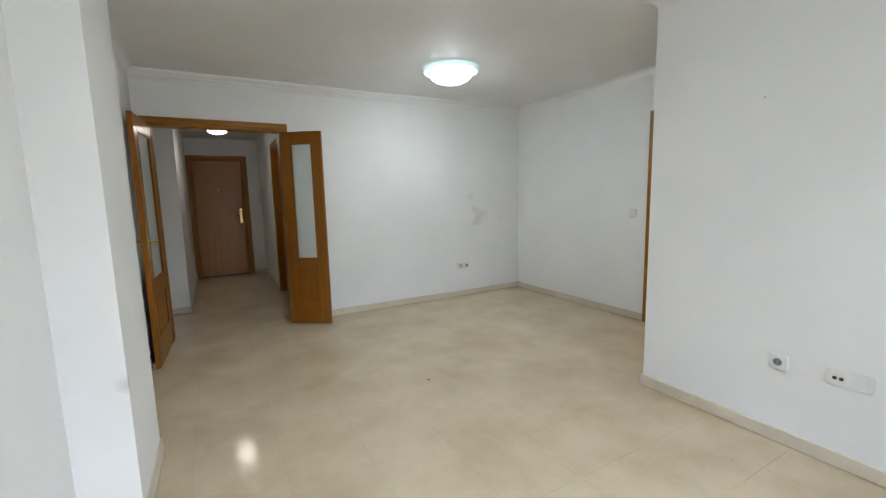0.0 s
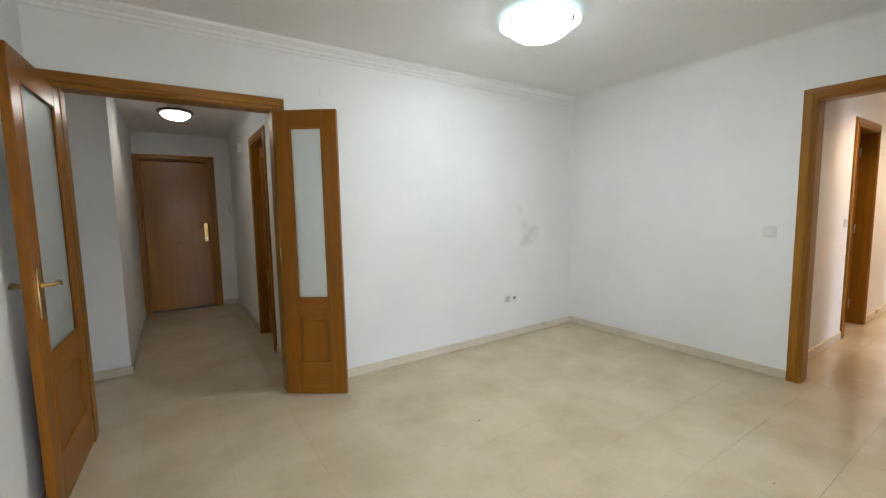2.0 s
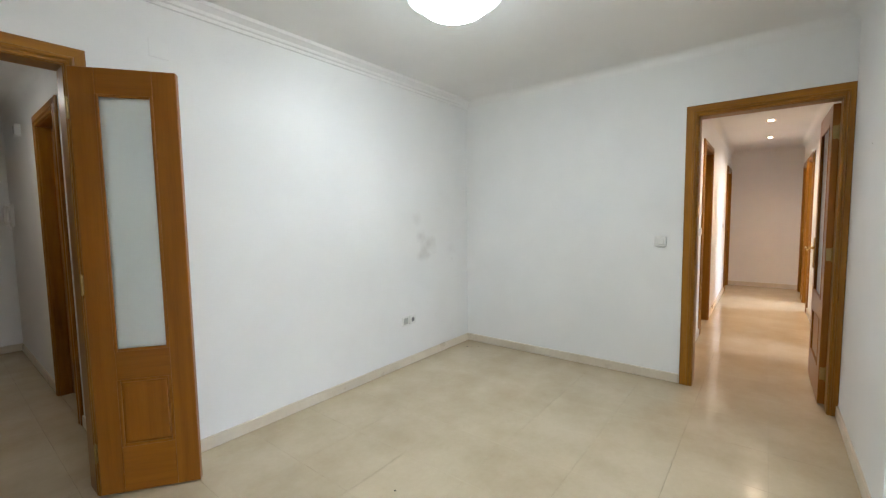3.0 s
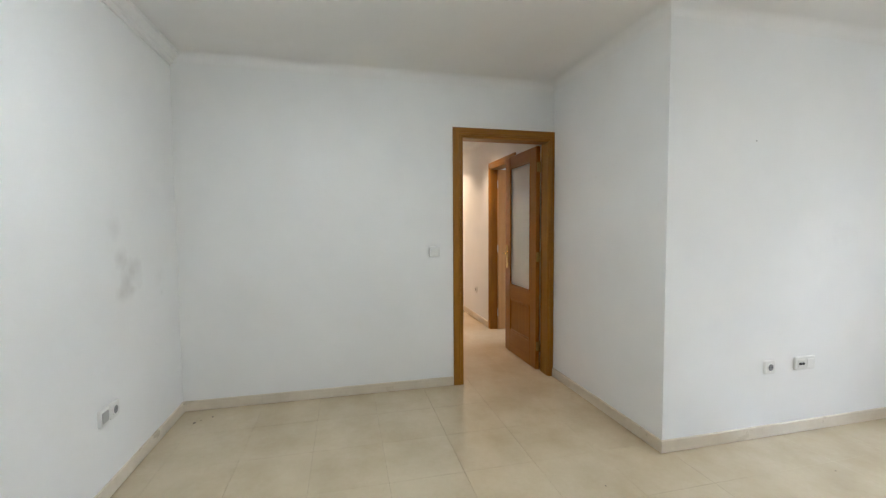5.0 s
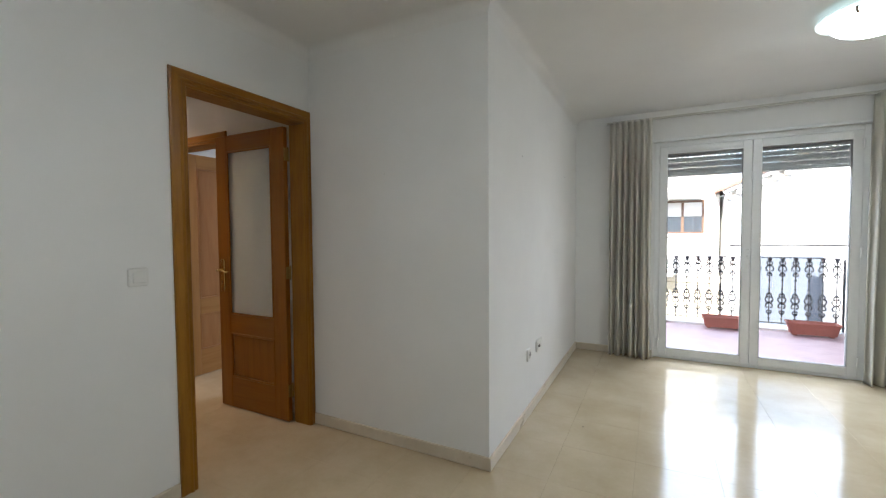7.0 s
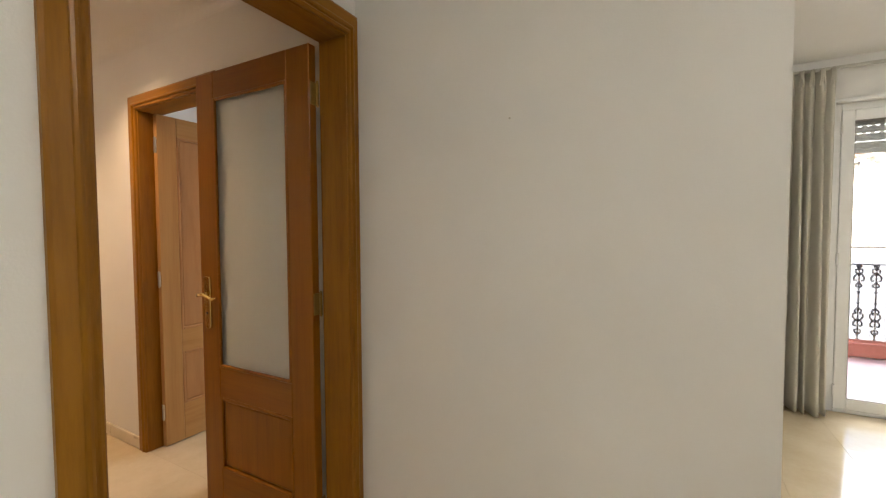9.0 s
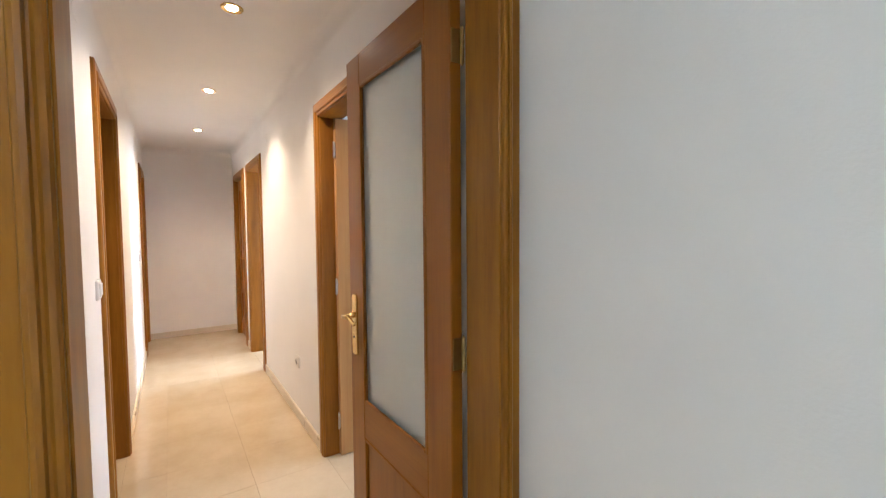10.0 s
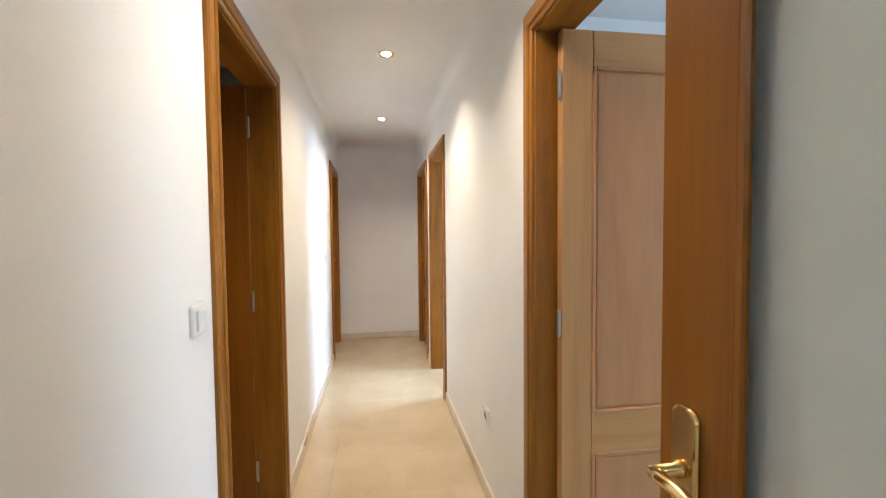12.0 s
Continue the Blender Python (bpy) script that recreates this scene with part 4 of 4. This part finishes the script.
wall_plate("light_switch", at_wall_facing(E, 2.75, 1.105, "-x"), "white square light switch beside the corridor doorway", "light switch", "switch")
wall_plate("wall_socket", at_wall_facing(2.885, N, 0.405, "-y"), "white round power socket low on the wall", "socket", "socket")
phone = wall_plate("phone_socket", at_wall_facing(2.795, N, 0.405, "-y"), "grey telephone outlet low on the wall", "socket", "none")
part("insert", boxed(-0.027, 0.027, -0.016, -0.010, -0.027, 0.027, bevel=0.003), plastic_grey, phone)
wall_plate("wall_socket", at_wall_facing(JX, 0.94, 0.435, "-x"), "white round power socket low on the wall", "socket", "socket")
wall_plate("light_switch", at_wall_facing(5.226, CN, 1.125, "-y"), "white light switch on the corridor wall", "light switch", "switch")
wall_plate("light_switch", at_wall_facing(8.02, CN, 1.12, "-y"), "white light switch far along the corridor wall", "light switch", "switch")
wall_plate("wall_socket", at_wall_facing(6.06, CS, 0.42, "+y"), "white power socket on the corridor wall", "socket", "socket")


def aerial_plate():
    p = thing("aerial_socket", at_wall_facing(JX, 0.70, 0.44, "-x"), "wide white aerial and blank double plate low on the wall", "socket")
    part("frame", plate(bmesh.new(), -0.046, 0.120, -0.042, 0.042, 0.0, -0.013, 0.014, 0.006), plastic, p)
    part("insert", boxed(-0.027, 0.027, -0.016, -0.011, -0.027, 0.027, bevel=0.003), plastic, p)
    part("blank", boxed(0.045, 0.100, -0.016, -0.011, -0.027, 0.027, bevel=0.003), plastic, p)
    for x in (-0.012, 0.012):
        part("aerial_jack", lathe(bmesh.new(), [(0.0085, -0.015), (0.0085, -0.021), (0.005, -0.021)], (x, 0, 0), "y", 12), black, p)


aerial_plate()


def blank_cover(m, size, label):
    p = thing("blank_cover", m, label, "cover plate")
    part("plate", boxed(-size / 2, size / 2, -0.002, 0, -size / 2, size / 2, bevel=0.0015), wall_paint, p)


blank_cover(at_wall_facing(1.02, N, 2.20, "-y"), 0.09, "white painted junction-box cover high on the wall")
blank_cover(at_wall_facing(5.0, CN, 2.16, "-y"), 0.085, "white painted junction-box cover high on the corridor wall")
blank_cover(at_wall_facing(8.0, CN, 2.19, "-y"), 0.085, "white painted junction-box cover high on the corridor wall")
blank_cover(at_wall_facing(7.05, CS, 2.19, "+y"), 0.085, "white painted junction-box cover high on the corridor wall")
blank_cover(at_wall_facing(E, 3.15, 2.24, "-x"), 0.08, "white painted junction-box cover high on the wall")


def intercom():
    p = thing("intercom", at_wall_facing(HE, 7.93, 1.40, "-x"), "white handset intercom on the hall wall", "intercom")
    part("body", boxed(-0.045, 0.045, -0.03, 0, -0.11, 0.11, bevel=0.008, segments=2), plastic, p)
    bm = tube(bmesh.new(), [(-0.02, -0.045, -0.09), (-0.02, -0.06, -0.06), (-0.02, -0.06, 0.06), (-0.02, -0.045, 0.09)], [0.02, 0.015, 0.015, 0.02], 10)
    part("handset", bm, plastic, p, smooth=True)
    part("cord", tube(bmesh.new(), [(-0.02, -0.045, -0.10), (-0.02, -0.03, -0.15), (0.01, -0.02, -0.14), (0.02, -0.015, -0.10)], 0.004, 6), plastic, p)


intercom()


def doorbell():
    p = thing("doorbell_box", at_wall_facing(HE, 7.07, 2.10, "-x"), "small white doorbell box high on the hall wall", "doorbell")
    part("cover", boxed(-0.05, 0.05, -0.04, 0, -0.05, 0.05, bevel=0.006, segments=2), plastic, p)
    part("grille", boxed(-0.03, 0.03, -0.042, -0.039, -0.03, 0.03), plastic_grey, p)


doorbell()


def dome_lamp(name, x, y, z, radius, mat, rim, label, clips=True, brim=1.03, drop=0.0, deep=0.098, lip=0.0):
    """Opal glass bowl held under the ceiling by clips, on a white tray."""
    p = thing(name, pose(x, y, z - drop), label, "ceiling lamp")
    part("tray", lathe(bmesh.new(), [(radius * 0.55, drop), (radius * 0.6, drop - 0.006), (radius * 0.5, -0.010)], steps=32), plastic, p)
    def curve(a0, a1, n):
        return [(max(radius * math.cos(radians(a0 + (a1 - a0) * i / n)), 0.006), -0.022 - deep * math.sin(radians(a0 + (a1 - a0) * i / n))) for i in range(n + 1)]
    part("bowl", lathe(bmesh.new(), curve(24, 90, 9), steps=40), mat, p, "lit opal glass bowl", smooth=True)
    part("bowl_edge", lathe(bmesh.new(), [(radius * 0.9, -0.012)] + curve(0, 23.6, 4), steps=40), dome_edge, p, "more weakly glowing edge of the opal glass bowl", smooth=True)
    part("rim", lathe(bmesh.new(), [(radius * 0.5, -0.006), (radius * brim * 0.97, -0.010 + lip), (radius * brim, -0.010), (radius * brim, -0.016 - lip * 0.3), (radius * 0.99, -0.020 - lip * 0.6), (radius * 0.5, -0.012)], steps=40), rim, p)
    if clips:
        for k in range(3):
            a = 0.9 + k * 2 * math.pi / 3
            c, s = math.cos(a), math.sin(a)
            bm = tube(bmesh.new(), [(radius * 0.9 * c, radius * 0.9 * s, -0.012), (radius * 1.06 * c, radius * 1.06 * s, -0.016), (radius * 1.08 * c, radius * 1.08 * s, -0.036), (radius * 1.0 * c, radius * 1.0 * s, -0.048)], 0.007, 6)
            part("clip", bm, dark_metal, p, "dark metal clip")
    return p


dome_lamp("ceiling_lamp", 2.012, 3.425, H_ROOM, 0.198, dome_room, opal_brim, "round opal glass ceiling lamp with dark clips, lit", brim=1.26, deep=0.092, drop=0.026)
dome_lamp("ceiling_lamp", 0.66, 0.66, H_ROOM, 0.198, dome_room, opal_brim, "round opal glass ceiling lamp near the balcony window, lit", brim=1.26, deep=0.092, drop=0.026)
dome_lamp("ceiling_lamp", 0.115, 6.07, H_HALL, 0.118, dome_hall, dark_metal, "round opal hall ceiling lamp with bronze rim, lit", clips=False, brim=1.22, drop=0.130, deep=0.062, lip=0.010)


def spot(x, y):
    p = thing("recessed_spot", pose(x, y, H_CORR), "small brass-ringed recessed ceiling spot, lit", "ceiling spot", "spots along the corridor ceiling")
    part("ring", lathe(bmesh.new(), [(0.050, 0.0), (0.050, -0.003), (0.046, -0.007), (0.032, -0.004), (0.028, 0.0)], steps=28), brass, p)
    part("bulb", lathe(bmesh.new(), [(0.027, -0.001), (0.024, -0.006), (0.015, -0.010), (0.004, -0.012)], steps=20), bulb_glow, p, "lit halogen bulb", smooth=True)
    return p


for x in (5.28, 6.66, 8.10):
    spot(x, 2.11)
    lamp = new("spot_light", bpy.data.lights.new("spot_light", "SPOT"))
    lamp.data.energy, lamp.data.color = SPOT_WATT, (1.0, 0.71, 0.44)
    lamp.data.spot_size, lamp.data.spot_blend, lamp.data.shadow_soft_size = radians(132), 1.0, 0.05
    lamp.matrix_world = look((x, 2.11, H_CORR - 0.035), (x, 2.11, 0))


# nails and holes in the walls, crumbs on the floor
def nail(m, r=0.0045, mat=plastic_grey):
    p = thing("wall_plug", m, "small dark screw hole with a plug in the wall", "wall plug", "screw holes in the walls")
    part("plug", lathe(bmesh.new(), [(r, 0.0), (r, -0.002), (r * 0.5, -0.003)], (0, 0, 0), "y", 8), mat, p)


for y, z in ((1.09, 1.795), (-0.32, 1.82)):
    nail(at_wall_facing(JX, y, z, "-x"))
nail(at_wall_facing(3.165, JY, 1.652, "+y"), 0.003, rail_grey)
nail(at_wall_facing(6.45, CS, 1.79, "+y"))


def crumb(x, y, r, seed):
    rng = random.Random(seed)
    bm = bmesh.new()
    bmesh.ops.create_icosphere(bm, subdivisions=1, radius=r)
    for v in bm.verts:
        v.co *= rng.uniform(0.6, 1.2)
        v.co.z = max(v.co.z * 0.5, -r * 0.3) + r * 0.3
    ob = tagged(new("debris_crumb", mesh_of(bm, "debris_crumb", dirt)), "small dark crumb of debris on the floor", "debris", "crumbs on the floor")
    ob.location = (x, y, 0.001)


for i, (x, y) in enumerate(((3.58, 4.42), (3.62, 4.36), (3.55, 4.45), (2.118, 0.95), (1.53, 3.465), (1.255, 2.55), (2.3, 2.2))):
    crumb(x, y, 0.0045 + 0.0025 * (i % 3), i)


# ---- floor tiles ----
floor = solid("floor", boxed(-1.72, CE + 0.12, S - 0.10, 8.3, -0.03, -0.0035), joint, "polished cream marble tile floor", "floor")
PITCH, OX, OY, GAP = 0.40, 0.19, 0.05, 0.0004
AREAS = ((W, E + 0.12, S - 0.03, N + 0.12), (E + 0.12, CE, CS, CN), (HW, HE, N + 0.12, HN + 0.1), (-1.6, HW, N + 0.12, 5.73))
SIDE_ROOMS = ((JX + 0.12, CE, S, CS), (E + 0.12, CE, CN, 5.2), (HE, 1.9, 5.2, 6.8))
shared = {}


def tile_mesh(w, d):
    key = (round(w, 3), round(d, 3))
    if key not in shared:
        shared[key] = mesh_of(boxed(GAP, w - GAP, GAP, d - GAP, -0.012, 0.0, bevel=0.0004), "tile", marble_floor)
    return shared[key]


def cells(x0, x1, y0, y1):
    """The tile rectangles of the one grid that lie within a stretch of floor."""
    for i in range(math.floor((x0 - OX) / PITCH), math.ceil((x1 - OX) / PITCH)):
        for j in range(math.floor((y0 - OY) / PITCH), math.ceil((y1 - OY) / PITCH)):
            a, b = max(x0, OX + i * PITCH), min(x1, OX + (i + 1) * PITCH)
            c, d = max(y0, OY + j * PITCH), min(y1, OY + (j + 1) * PITCH)
            if b - a > 0.01 and d - c > 0.01:
                yield a, b, c, d


for area in AREAS:
    for a, b, c, d in cells(*area):
        if a > JX + 0.15 and d < CS - 0.15 and b < 4.4:
            continue
        t = new("tile", tile_mesh(b - a, d - c))
        t.parent = floor
        t.location = (a, c, random.uniform(-0.0003, 0.0))

# the tiles of the side rooms, glimpsed through the doorways, in one sheet
verts, faces = [], []
for area in SIDE_ROOMS:
    for a, b, c, d in cells(*area):
        k = len(verts)
        a, b, c, d = a + GAP, b - GAP, c + GAP, d - GAP
        verts += [(x, y, z) for z in (-0.012, -0.0002) for x, y in ((a, c), (b, c), (b, d), (a, d))]
        faces += [(k + 4, k + 5, k + 6, k + 7)] + [(k + n, k + (n + 1) % 4, k + 4 + (n + 1) % 4, k + 4 + n) for n in range(4)]
sheet = bpy.data.meshes.new("side_room_tiles")
sheet.from_pydata(verts, [], faces)
sheet.materials.append(marble_floor)
sheet_ob = tagged(new("side_room_tiles", sheet), "cream marble tiles of the side rooms", kind="stuff")
sheet_ob.parent = floor
